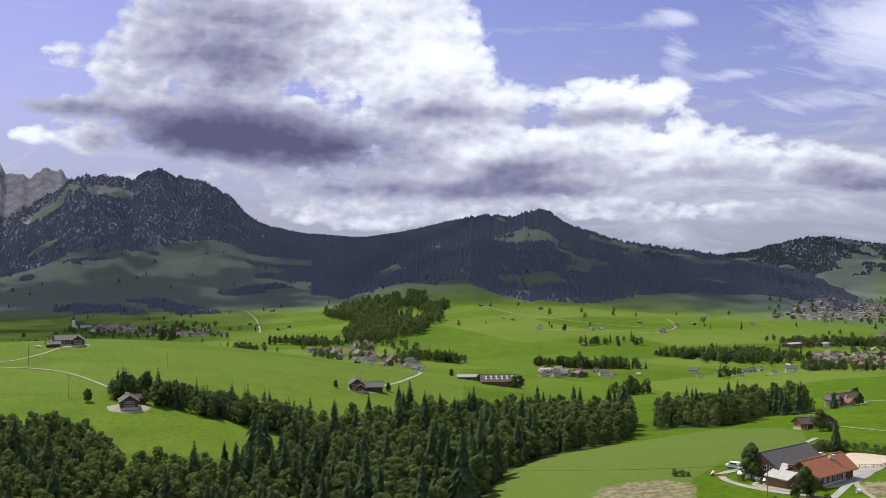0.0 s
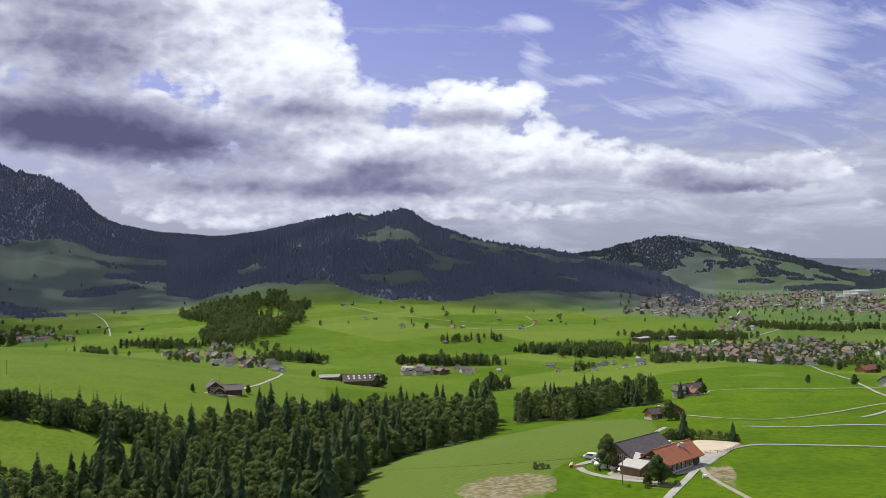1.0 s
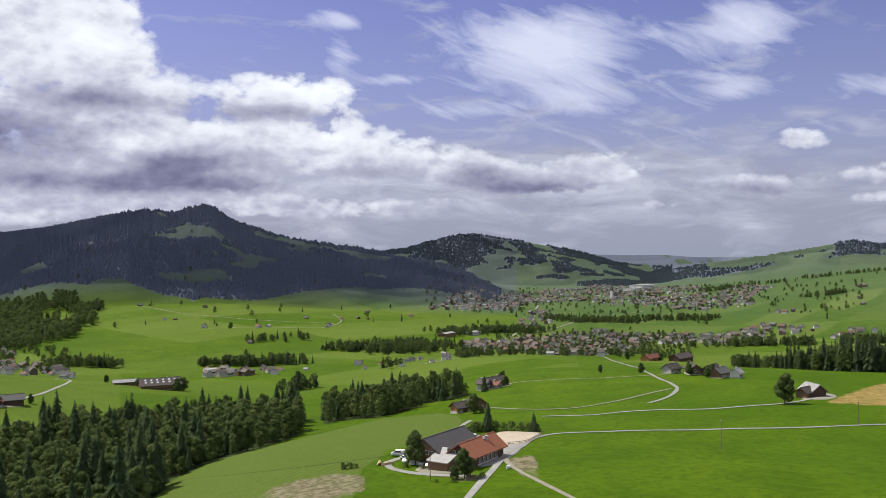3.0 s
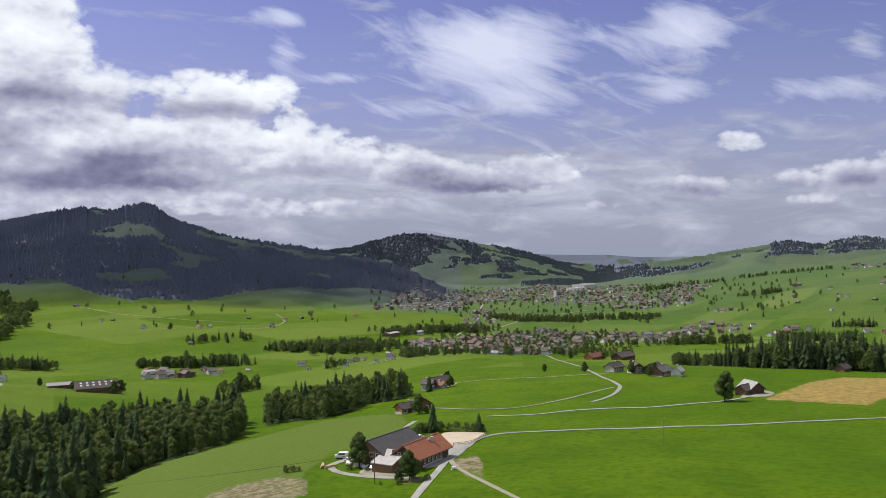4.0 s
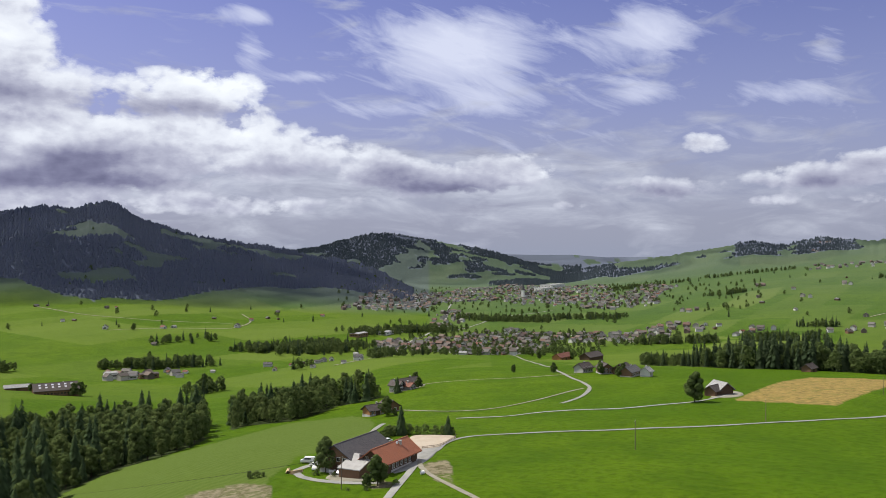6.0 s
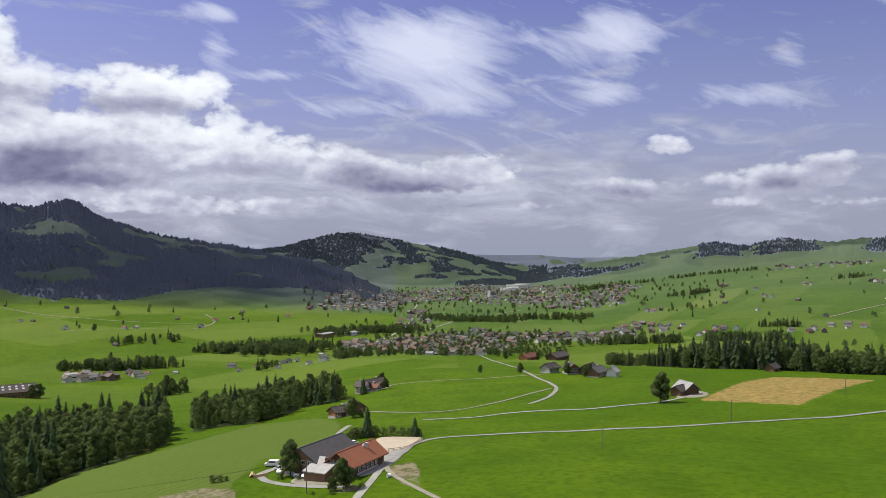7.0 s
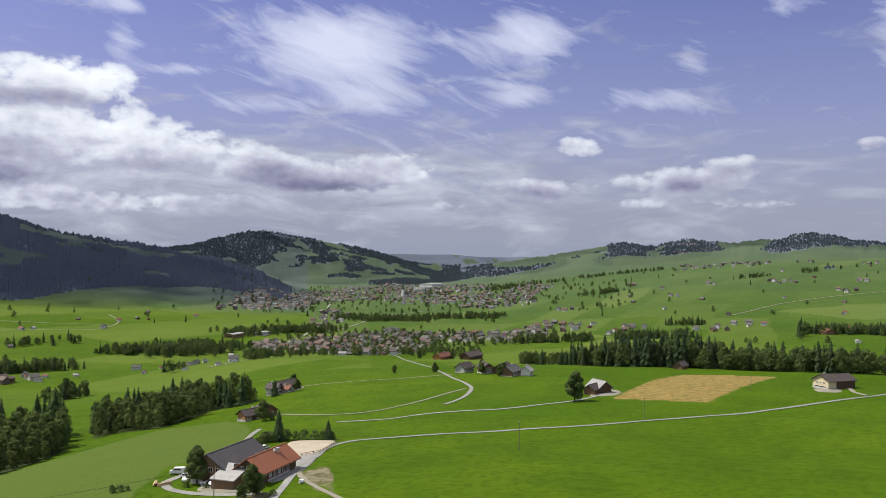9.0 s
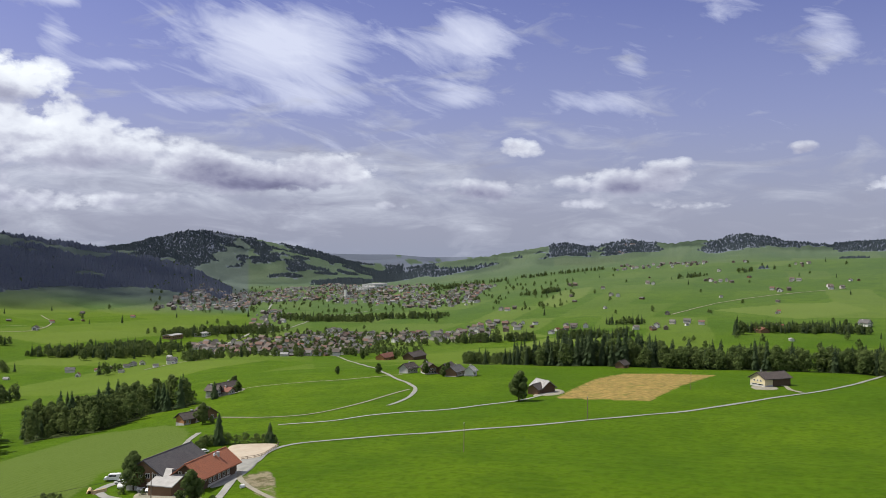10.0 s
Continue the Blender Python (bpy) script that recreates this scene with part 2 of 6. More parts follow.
def value_noise(x, y, size, seed):
    """Smooth noise, 0 to 1, one lump to a size in metres."""
    x, y = np.asarray(x, float) / size + seed * 17.3, np.asarray(y, float) / size - seed * 9.1
    ix, iy = np.floor(x).astype(np.int64), np.floor(y).astype(np.int64)
    fx, fy = x - ix, y - iy
    fx, fy = fx * fx * (3 - 2 * fx), fy * fy * (3 - 2 * fy)

    def h(a, b):
        n = (a * 374761393 + b * 668265263 + seed * 1442695041) & 0x7FFFFFFF
        n = ((n ^ (n >> 13)) * 1274126177) & 0x7FFFFFFF
        return ((n ^ (n >> 16)) & 0xFFFF) / 65535.0
    return (h(ix, iy) * (1 - fx) + h(ix + 1, iy) * fx) * (1 - fy) + (h(ix, iy + 1) * (1 - fx) + h(ix + 1, iy + 1) * fx) * fy


def fractal(x, y, size, seed, octaves=4):
    total, amp, norm = 0, 1.0, 0
    for k in range(octaves):
        total = total + amp * value_noise(x, y, size / 2 ** k, seed + k)
        norm += amp
        amp *= 0.5
    return total / norm


def _land_grid():
    """The table of heights on a fine grid of bearing and log distance, smoothed."""
    rs = np.array(list(LAND))
    hs = np.array([row + (row[0],) for row in LAND.values()], float)
    fine_r = np.exp(np.linspace(np.log(60), np.log(5200), 260))
    fine_a = np.arange(-34, 326.01, 0.5)
    t = np.stack([np.interp(fine_r, rs, hs[:, j]) for j in range(hs.shape[1])], 1)
    t = np.stack([np.interp(fine_a, BEARINGS, t[i]) for i in range(len(fine_r))])
    for n, axis in ((7, 1), (7, 1), (4, 0), (4, 0)):
        pad = [(n, n) if k == axis else (0, 0) for k in (0, 1)]
        c = np.cumsum(np.pad(t, pad, mode="edge"), axis=axis)
        m = t.shape[axis]
        t = (np.take(c, range(2 * n, 2 * n + m), axis) - np.take(c, range(0, m), axis)) / (2 * n)
    return t


LAND_GRID = _land_grid()


def bearing_of(x, y):
    return np.degrees(np.arctan2(x, y))


def ground(x, y, fine=True):
    """The height of the land at x, y."""
    x, y = np.asarray(x, float), np.asarray(y, float)
    r = np.maximum(np.hypot(x, y), 1e-6)
    a = bearing_of(x, y)
    aw = np.where(a < -34, a + 360, a)
    fi = np.clip((np.log(np.maximum(r, 60)) - np.log(60)) / (np.log(5200) - np.log(60)) * 259, 0, 258.999)
    fj = np.clip((aw + 34) / 0.5, 0, LAND_GRID.shape[1] - 1.001)
    i, j = fi.astype(int), fj.astype(int)
    u, v = fi - i, fj - j
    g = LAND_GRID
    z = (g[i, j] * (1 - u) + g[i + 1, j] * u) * (1 - v) + (g[i, j + 1] * (1 - u) + g[i + 1, j + 1] * u) * v
    z = z + (fractal(x, y, 170, 5, 3) - 0.5) * np.clip((r - 150) / 500, 0.25, 1.6) * 4.0
    z = z + (fractal(x, y, 48, 15, 2) - 0.5) * 1.5 * np.clip((r - 200) / 100, 0, 1) * np.clip((1100 - r) / 400, 0, 1)
    rough = fractal(x, y, 420, 21, 4) - 0.5
    gully = np.abs(fractal(x + 80 * rough, y, 300, 33, 3) - 0.5) * 2
    jag = (value_noise(a * 3.1, a * 0 + 2.0, 1.0, 51) + 0.6 * value_noise(a * 8.3, a * 0 + 5.0, 1.0, 53) - 0.8) * 26 * np.clip((-a - 10) / 6, 0, 1)
    bushy = (value_noise(a * 7.0, a * 0 + 1.0, 1.0, 57) + 0.7 * value_noise(a * 19.0, a * 0 + 3.0, 1.0, 59) - 0.85) * 8
    for crest, foot, steep, line in RIDGES.values():
        top = bushy * (crest in (2900, 4000, 4300)) + np.interp(a, [p[0] for p in line], [p[1] for p in line]) + jag * (crest > 4000) * (1.5 if crest == 4700 else 0.6)
        edge = np.clip(np.minimum(a - line[0][0], line[-1][0] - a) / 3.0, 0, 1)
        s = np.clip((r - foot * (1 + 0.05 * (rough * 2))) / (crest - foot), 0, 1)
        face = s ** steep
        bump = (s * (1 - s) * 4) * ((rough * 0.5) + (0.35 - gully) * 0.35) * 0.33
        up = np.where(r < crest, face + bump, np.clip(1 - (r - crest) / 700, 0, 1) ** 0.7)
        rise = (top - z) * np.clip(up, 0, 1.0) * edge
        z = np.where(top > z, z + np.maximum(rise, 0), z)
    return z


# ---- materials ----
def nodes_of(name):
    m = bpy.data.materials.new(name)
    m.use_nodes = True
    t = m.node_tree
    t.nodes.clear()
    return m, t.nodes, t.links


class Graph:
    """A small helper to wire a material."""

    def __init__(self, name):
        self.m, self.n, self.l = nodes_of(name)
        self.out = self.n.new("ShaderNodeOutputMaterial")

    def put(self, sock, v):
        if isinstance(v, (int, float)):
            sock.default_value = v
        elif isinstance(v, tuple):
            sock.default_value = (*v, 1) if len(v) == 3 and sock.type == "RGBA" else v
        else:
            self.l.new(v, sock)

    def math(self, op, a, b=0.0, clamp=False):
        n = self.n.new("ShaderNodeMath")
        n.operation, n.use_clamp = op, clamp
        self.put(n.inputs[0], a)
        self.put(n.inputs[1], b)
        return n.outputs[0]

    def mix(self, fac, a, b, blend="MIX"):
        n = self.n.new("ShaderNodeMix")
        n.data_type, n.blend_type = "RGBA", blend
        self.put(n.inputs[0], fac)
        self.put(n.inputs[6], a)
        self.put(n.inputs[7], b)
        return n.outputs[2]

    def noise(self, vec, scale, detail=4.0, rough=0.6, warp=0.0):
        n = self.n.new("ShaderNodeTexNoise")
        self.put(n.inputs["Vector"], vec)
        for k, v in (("Scale", scale), ("Detail", detail), ("Roughness", rough), ("Distortion", warp)):
            n.inputs[k].default_value = v
        return n.outputs["Fac"]

    def step(self, v, lo, hi):
        n = self.n.new("ShaderNodeMapRange")
        n.interpolation_type = "SMOOTHSTEP"
        self.put(n.inputs[0], v)
        n.inputs[1].default_value, n.inputs[2].default_value = lo, hi
        return n.outputs[0]

    def place(self):
        return self.n.new("ShaderNodeNewGeometry").outputs["Position"]

    def local(self):
        return self.n.new("ShaderNodeTexCoord").outputs["Object"]

    def attr(self, name):
        n = self.n.new("ShaderNodeAttribute")
        n.attribute_name = name
        return n.outputs["Fac"]

    def chance(self):
        return self.n.new("ShaderNodeObjectInfo").outputs["Random"]

    def island(self):
        return self.n.new("ShaderNodeNewGeometry").outputs["Random Per Island"]

    def bump(self, height, strength, distance):
        n = self.n.new("ShaderNodeBump")
        self.put(n.inputs["Height"], height)
        n.inputs["Strength"].default_value, n.inputs["Distance"].default_value = strength, distance
        return n.outputs[0]

    def finish(self, color, rough=0.85, metal=0.0, normal=None, spec=0.3):
        p = self.n.new("ShaderNodeBsdfPrincipled")
        self.put(p.inputs["Base Color"], color)
        self.put(p.inputs["Roughness"], rough)
        self.put(p.inputs["Metallic"], metal)
        p.inputs["Specular IOR Level"].default_value = spec
        if normal is not None:
            self.l.new(normal, p.inputs["Normal"])
        self.l.new(p.outputs[0], self.out.inputs[0])
        return self.m


def plain(name, a, b, size=1.0, rough=0.8, metal=0.0, bump=0.02, varied=0.0, spec=0.3, stain=None):
    """A surface between two colours, with coarse stains and fine grain."""
    g = Graph(name)
    c = g.local()
    coarse, fine = g.noise(c, 1.0 / size, 3.0, 0.55), g.noise(c, 9.0 / size, 5.0, 0.65)
    col = g.mix(g.step(coarse, 0.3, 0.7), a, b)
    col = g.mix(g.math("MULTIPLY", fine, 0.5), col, tuple(x * 0.55 for x in (stain or a)))
    if varied:
        tone = g.math("ADD", g.math("MULTIPLY", g.chance(), varied), 1.0 - varied / 2)
        dark = g.n.new("ShaderNodeVectorMath")
        dark.operation = "SCALE"
        g.put(dark.inputs[0], col)
        g.put(dark.inputs[3], tone)
        col = dark.outputs[0]
    return g.finish(col, rough, metal, g.bump(fine, 0.4, bump), spec)


def boarded(name, a, b, pitch=0.18, rough=0.85, tall=True):
    """Weathered boarding or shingles in courses."""
    g = Graph(name)
    c = g.local()
    wave = g.n.new("ShaderNodeTexWave")
    wave.wave_type, wave.bands_direction = "BANDS", "Z" if tall else "X"
    g.put(wave.inputs["Vector"], c)
    wave.inputs["Scale"].default_value = 0.31 / pitch
    wave.inputs["Distortion"].default_value = 0.6
    grain = g.noise(c, 6.0, 5.0, 0.7)
    col = g.mix(g.noise(c, 0.6, 3.0), a, b)
    col = g.mix(g.math("MULTIPLY", grain, 0.45), col, tuple(x * 0.4 for x in a))
    col = g.mix(g.math("MULTIPLY", g.chance(), 0.35), col, tuple(x * 0.6 for x in b))
    return g.finish(col, rough, 0, g.bump(g.math("ADD", wave.outputs["Fac"], grain), 0.5, 0.03), 0.2)


def tiled_roof(name, a, b, c3):
    """Small roof tiles: courses, single tiles of their own tone, moss and soot."""
    g = Graph(name)
    c = g.local()
    br = g.n.new("ShaderNodeTexBrick")
    g.put(br.inputs["Vector"], c)
    br.inputs["Scale"].default_value = 1.0
    br.inputs["Brick Width"].default_value, br.inputs["Row Height"].default_value = 0.32, 0.34
    br.inputs["Mortar Size"].default_value = 0.015
    br.inputs["Color1"].default_value, br.inputs["Color2"].default_value = (*a, 1), (*b, 1)
    br.inputs["Mortar"].default_value = (*[x * 0.35 for x in a], 1)
    col = g.mix(g.step(g.noise(c, 0.5, 4.0, 0.65), 0.45, 0.8), br.outputs["Color"], c3)
    col = g.mix(g.math("MULTIPLY", g.chance(), 0.4), col, tuple(x * 0.55 for x in b))
    return g.finish(col, 0.75, 0, g.bump(br.outputs["Fac"], 0.4, -0.03), 0.3)


def leaves(name, a, b, c3, single=False):
    """Foliage: some light comes through; every tree or spray has its own green."""
    g = Graph(name)
    r = g.chance() if single else g.island()
    n = g.noise(g.place(), 0.09, 3.0)
    col = g.mix(g.step(r, 0.0, 1.0), a, b)
    col = g.mix(g.step(n, 0.4, 0.75), col, c3)
    col = g.mix(g.math("MULTIPLY", g.noise(g.place(), 1.3, 2.0), 0.5), col, tuple(x * 0.6 for x in a))
    d, t, m = g.n.new("ShaderNodeBsdfDiffuse"), g.n.new("ShaderNodeBsdfTranslucent"), g.n.new("ShaderNodeMixShader")
    g.put(d.inputs[0], col)
    g.put(t.inputs[0], g.mix(0.5, col, c3))
    m.inputs[0].default_value = 0.40
    g.l.new(d.outputs[0], m.inputs[1])
    g.l.new(t.outputs[0], m.inputs[2])
    g.l.new(m.outputs[0], g.out.inputs[0])
    return g.m


def meadow_material():
    g = Graph("meadow")
    p = g.place()
    big, mid, fine, tiny = g.noise(p, 0.006, 4.0), g.noise(p, 0.035, 5.0, 0.65), g.noise(p, 0.35, 5.0, 0.7), g.noise(p, 2.2, 3.0, 0.7)
    col = g.mix(g.step(big, 0.3, 0.7), (0.0470, 0.0960, 0.0020), (0.0710, 0.1220, 0.0030))
    col = g.mix(g.math("MULTIPLY", g.step(mid, 0.4, 0.7), 0.75), col, (0.0350, 0.0760, 0.0016))
    col = g.mix(g.math("MULTIPLY", g.step(fine, 0.40, 0.72), 0.7), col, (0.0258, 0.0544, 0.0016))
    # wheel tracks and the edges of old cuts, faint
    track = g.n.new("ShaderNodeTexWave")
    bend = g.n.new("ShaderNodeMapping")
    g.put(bend.inputs["Vector"], p)
    bend.inputs["Rotation"].default_value = (0, 0, radians(-28))
    g.l.new(bend.outputs[0], track.inputs["Vector"])
    track.inputs["Scale"].default_value, track.inputs["Distortion"].default_value = 0.035, 9.0
    track.inputs["Detail"].default_value, track.inputs["Detail Scale"].default_value = 4.0, 0.25
    col = g.mix(g.math("MULTIPLY", g.step(track.outputs["Fac"], 0.8, 1.0), 0.30), col, (0.0666, 0.1024, 0.0064))
    # parcels farther off, cut at different times; in the west also lightened for haze
    parcel = g.attr("parcel")
    col = g.mix(g.math("MULTIPLY", g.step(parcel, 0.52, 0.95), 0.68), col, (0.1120, 0.1500, 0.0280))
    col = g.mix(g.math("MULTIPLY", g.step(parcel, 0.4, 0.0), 0.45), col, (0.0266, 0.0624, 0.0048))
    # mown slope with swaths
    wave = g.n.new("ShaderNodeTexWave")
    turn = g.n.new("ShaderNodeMapping")
    g.put(turn.inputs["Vector"], p)
    turn.inputs["Rotation"].default_value = (0, 0, radians(62))
    g.l.new(turn.outputs[0], wave.inputs["Vector"])
    wave.inputs["Scale"].default_value, wave.inputs["Distortion"].default_value = 0.10, 11.0
    wave.inputs["Detail"].default_value, wave.inputs["Detail Scale"].default_value = 3.0, 0.35
    swath = g.mix(g.math("MULTIPLY", wave.outputs["Fac"], 0.5), (0.090, 0.124, 0.026), (0.057, 0.097, 0.012))
    swath = g.mix(g.math("MULTIPLY", fine, 0.5), swath, (0.055, 0.088, 0.012))
    col = g.mix(g.math("MULTIPLY", g.attr("mown"), 0.9), col, swath)
    # hay left to dry
    hay = g.mix(g.step(fine, 0.35, 0.7), (0.270, 0.190, 0.062), (0.130, 0.100, 0.035))
    hay = g.mix(g.math("MULTIPLY", g.step(g.noise(p, 0.12, 4.0, 0.7), 0.45, 0.75), 0.75), hay, (0.10, 0.115, 0.025))
    col = g.mix(g.attr("hay"), col, hay)
    # bare earth and stones
    soil = g.mix(g.step(fine, 0.35, 0.65), (0.085, 0.075, 0.038), (0.20, 0.175, 0.115))
    patchy = g.math("MULTIPLY", g.attr("bare"), g.step(g.math("ADD", mid, g.math("MULTIPLY", fine, 0.6)), 0.6, 0.95))
    col = g.mix(patchy, col, soil)
    # pasture greyed and blued to stand in for distance haze; forest floor, rock
    hazy_pasture = g.mix(mid, (0.064, 0.084, 0.078), (0.086, 0.108, 0.094))
    col = g.mix(g.math("MULTIPLY", g.attr("alp_haze"), 0.93), col, hazy_pasture)
    # floor of the far woods, given the same haze blue as their trees
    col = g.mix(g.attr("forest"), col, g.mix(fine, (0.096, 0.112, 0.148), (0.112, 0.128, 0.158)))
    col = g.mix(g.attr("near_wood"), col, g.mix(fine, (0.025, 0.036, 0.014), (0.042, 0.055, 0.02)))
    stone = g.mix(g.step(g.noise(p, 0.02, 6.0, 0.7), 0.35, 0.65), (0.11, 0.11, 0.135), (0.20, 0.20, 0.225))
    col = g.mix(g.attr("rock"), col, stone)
    rough = g.math("ADD", g.math("MULTIPLY", fine, 0.2), 0.75)
    return g.finish(col, rough, 0, g.bump(g.math("ADD", fine, g.math("MULTIPLY", tiny, 0.5)), 0.7, 0.5), 0.04)


def vapour():
    """A cloud lets light through, scattered."""
    g = Graph("cloud")
    d, t, m = g.n.new("ShaderNodeBsdfDiffuse"), g.n.new("ShaderNodeBsdfTranslucent"), g.n.new("ShaderNodeMixShader")
    d.inputs[0].default_value = t.inputs[0].default_value = (0.86, 0.86, 0.90, 1)
    m.inputs[0].default_value = 0.6
    g.l.new(d.outputs[0], m.inputs[1])
    g.l.new(t.outputs[0], m.inputs[2])
    thin, both = g.n.new("ShaderNodeBsdfTransparent"), g.n.new("ShaderNodeMixShader")
    both.inputs[0].default_value = 0.85
    g.l.new(m.outputs[0], both.inputs[1])
    g.l.new(thin.outputs[0], both.inputs[2])
    g.l.new(both.outputs[0], g.out.inputs[0])
    return g.m


M = {
    "cloud": vapour(),
    "meadow": meadow_material(),
    "asphalt": plain("asphalt", (0.22, 0.22, 0.20), (0.29, 0.285, 0.26), 4.0, 0.9, varied=0.2),
    "gravel": plain("gravel", (0.20, 0.19, 0.14), (0.27, 0.25, 0.20), 3.0, 0.95),
    "sand": plain("sand", (0.36, 0.30, 0.225), (0.43, 0.37, 0.29), 4.0, 0.95),
    "conifer": leaves("conifer", (0.048, 0.078, 0.038), (0.078, 0.116, 0.052), (0.100, 0.138, 0.058)),
    "broadleaf": leaves("broadleaf", (0.074, 0.112, 0.038), (0.128, 0.170, 0.056), (0.160, 0.198, 0.068)),
    # haze stands in the base colours: far woods paler and bluer than near
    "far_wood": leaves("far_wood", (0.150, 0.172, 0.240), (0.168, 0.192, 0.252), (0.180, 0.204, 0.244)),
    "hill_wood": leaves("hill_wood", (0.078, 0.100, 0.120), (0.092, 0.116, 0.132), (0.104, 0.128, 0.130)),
    "belt_conifer": leaves("belt_conifer", (0.046, 0.070, 0.036), (0.068, 0.096, 0.046), (0.082, 0.112, 0.052)),
    "belt_leaf": leaves("belt_leaf", (0.074, 0.110, 0.038), (0.112, 0.152, 0.050), (0.135, 0.172, 0.058)),
    "bark": plain("bark", (0.06, 0.045, 0.03), (0.11, 0.085, 0.06), 0.5, 0.95),
}


# ---- mesh helpers ----
def arrays(name, verts, tris, material, smooth=False, floats=None):
    """A mesh from arrays of points and triangles or quads."""
    verts, tris = np.asarray(verts, np.float32), np.asarray(tris, np.int32)
    me = bpy.data.meshes.new(name)
    n, k = tris.shape
    me.vertices.add(len(verts))
    me.vertices.foreach_set("co", verts.ravel())
    me.loops.add(n * k)
    me.loops.foreach_set("vertex_index", tris.ravel())
    me.polygons.add(n)
    me.polygons.foreach_set("loop_start", np.arange(0, n * k, k, dtype=np.int32))
    me.polygons.foreach_set("use_smooth", np.full(n, smooth))
    for key, vals in (floats or {}).items():
        me.attributes.new(key, "FLOAT", "POINT").data.foreach_set("value", np.asarray(vals, np.float32))
    me.update(calc_edges=True)
    me.materials.append(material)
    return me


def part(name, bm, material, parent, label=""):
    """Links a bmesh as one mesh object under a thing or a part."""
    me = bpy.data.meshes.new(name)
    bm.to_mesh(me)
    bm.free()
    me.materials.append(material)
    ob = new(name, me)
    ob.parent = parent
    return tagged(ob, label)


def inside(poly, x, y):
    """Whether plan points lie in a polygon."""
    hit = np.zeros(np.shape(x), bool)
    for (x0, y0), (x1, y1) in zip(poly, poly[1:] + poly[:1]):
        cross = ((y0 > y) != (y1 > y)) & (x < (x1 - x0) * (y - y0) / (y1 - y0 + 1e-9) + x0)
        hit ^= cross
    return hit


def polar(a, r):
    return r * np.sin(np.radians(a)), r * np.cos(np.radians(a))


# ---- land use ----
HAY = [(333, 338), (423, 387), (461, 398), (493, 351), (356, 298)]
MOWN = [(-4, 200), (6, 300), (14, 345), (24, 372), (56, 402), (108, 440), (143, 470), (172, 452), (171, 425), (164, 400), (155, 383), (146, 365), (139, 348), (122, 338), (104, 332), (96, 318), (86, 306), (62, 240), (40, 200)]
BARE = [[(47, 291), (53, 301), (66, 305), (77, 303), (84, 295), (78, 276), (52, 268)],
        [(134, 290), (146, 291), (142, 278), (136, 268), (131, 256), (128, 262)],
        [(108, 268), (118, 266), (116, 276), (108, 279)]]
PALE_FIELDS = [[(793, 888), (944, 952), (1081, 904), (1023, 856), (861, 849), (790, 830)], [(1335, 1357), (1594, 1528), (1675, 1499), (1480, 1351), (1303, 1260)],
               [(2570, 2501), (2678, 2297), (2571, 2179), (2444, 2379)], [(903, 1145), (1001, 1116), (977, 961), (877, 1004)], [(1392, 962), (1389, 786), (1537, 743), (1613, 842), (1527, 907)]]
GORGE_FAR = ((-40, 465), (-27, 450), (-23.5, 432), (-21, 402), (-20, 392), (-17, 380), (-14, 402), (-11, 436), (-9, 462), (-5, 508), (0, 535), (8, 562), (12, 562), (15, 575), (18, 590), (20.5, 592), (23, 565))
GORGE_NEAR = ((-40, 150), (-4, 190), (0, 262), (1.5, 305), (2.6, 335), (3.7, 375), (8, 402), (11, 436), (12.3, 485), (14.4, 515), (17, 500), (19.0, 520), (20, 545), (22, 545), (23, 560))
STRIP = ((38, 850), (42, 745), (46, 690), (52, 672), (58, 655), (64, 640), (72, 640))


def line(table, a):
    return np.interp(a, [p[0] for p in table], [p[1] for p in table])


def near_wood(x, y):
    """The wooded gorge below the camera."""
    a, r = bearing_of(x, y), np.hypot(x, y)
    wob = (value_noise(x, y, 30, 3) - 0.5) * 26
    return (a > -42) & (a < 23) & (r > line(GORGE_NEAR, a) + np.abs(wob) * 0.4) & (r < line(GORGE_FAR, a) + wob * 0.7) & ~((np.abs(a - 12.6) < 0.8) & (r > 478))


def strip_wood(x, y):
    a, r = bearing_of(x, y), np.hypot(x, y)
    wob = (value_noise(x, y, 40, 8) - 0.5) * 22
    near = line(STRIP, a)
    gap = np.abs(a - 60.2) < 0.8
    return (a > 39.4) & (a < 80) & (r > near + 4) & (r < near + 75 + wob) & ~(gap & (r > near + 30))


def valley_wood(x, y):
    """Rounded trees climbing the side valley under the mountains."""
    a, r = bearing_of(x, y), np.hypot(x, y)
    n, n2 = fractal(x, y, 330, 61, 4), fractal(x, y, 90, 77, 3)
    mid = np.interp(r, (1400, 1700, 2200), (-5.0, -4.0, -3.4))
    half = np.interp(r, (1320, 1450, 1750, 2150), (0.8, 2.0, 2.8, 3.4))
    return (r > 1330) & (r < 2030) & (np.abs(a - mid + (n - 0.5) * 5) < half * (0.6 + 0.8 * n2)) & (n2 > 0.37)


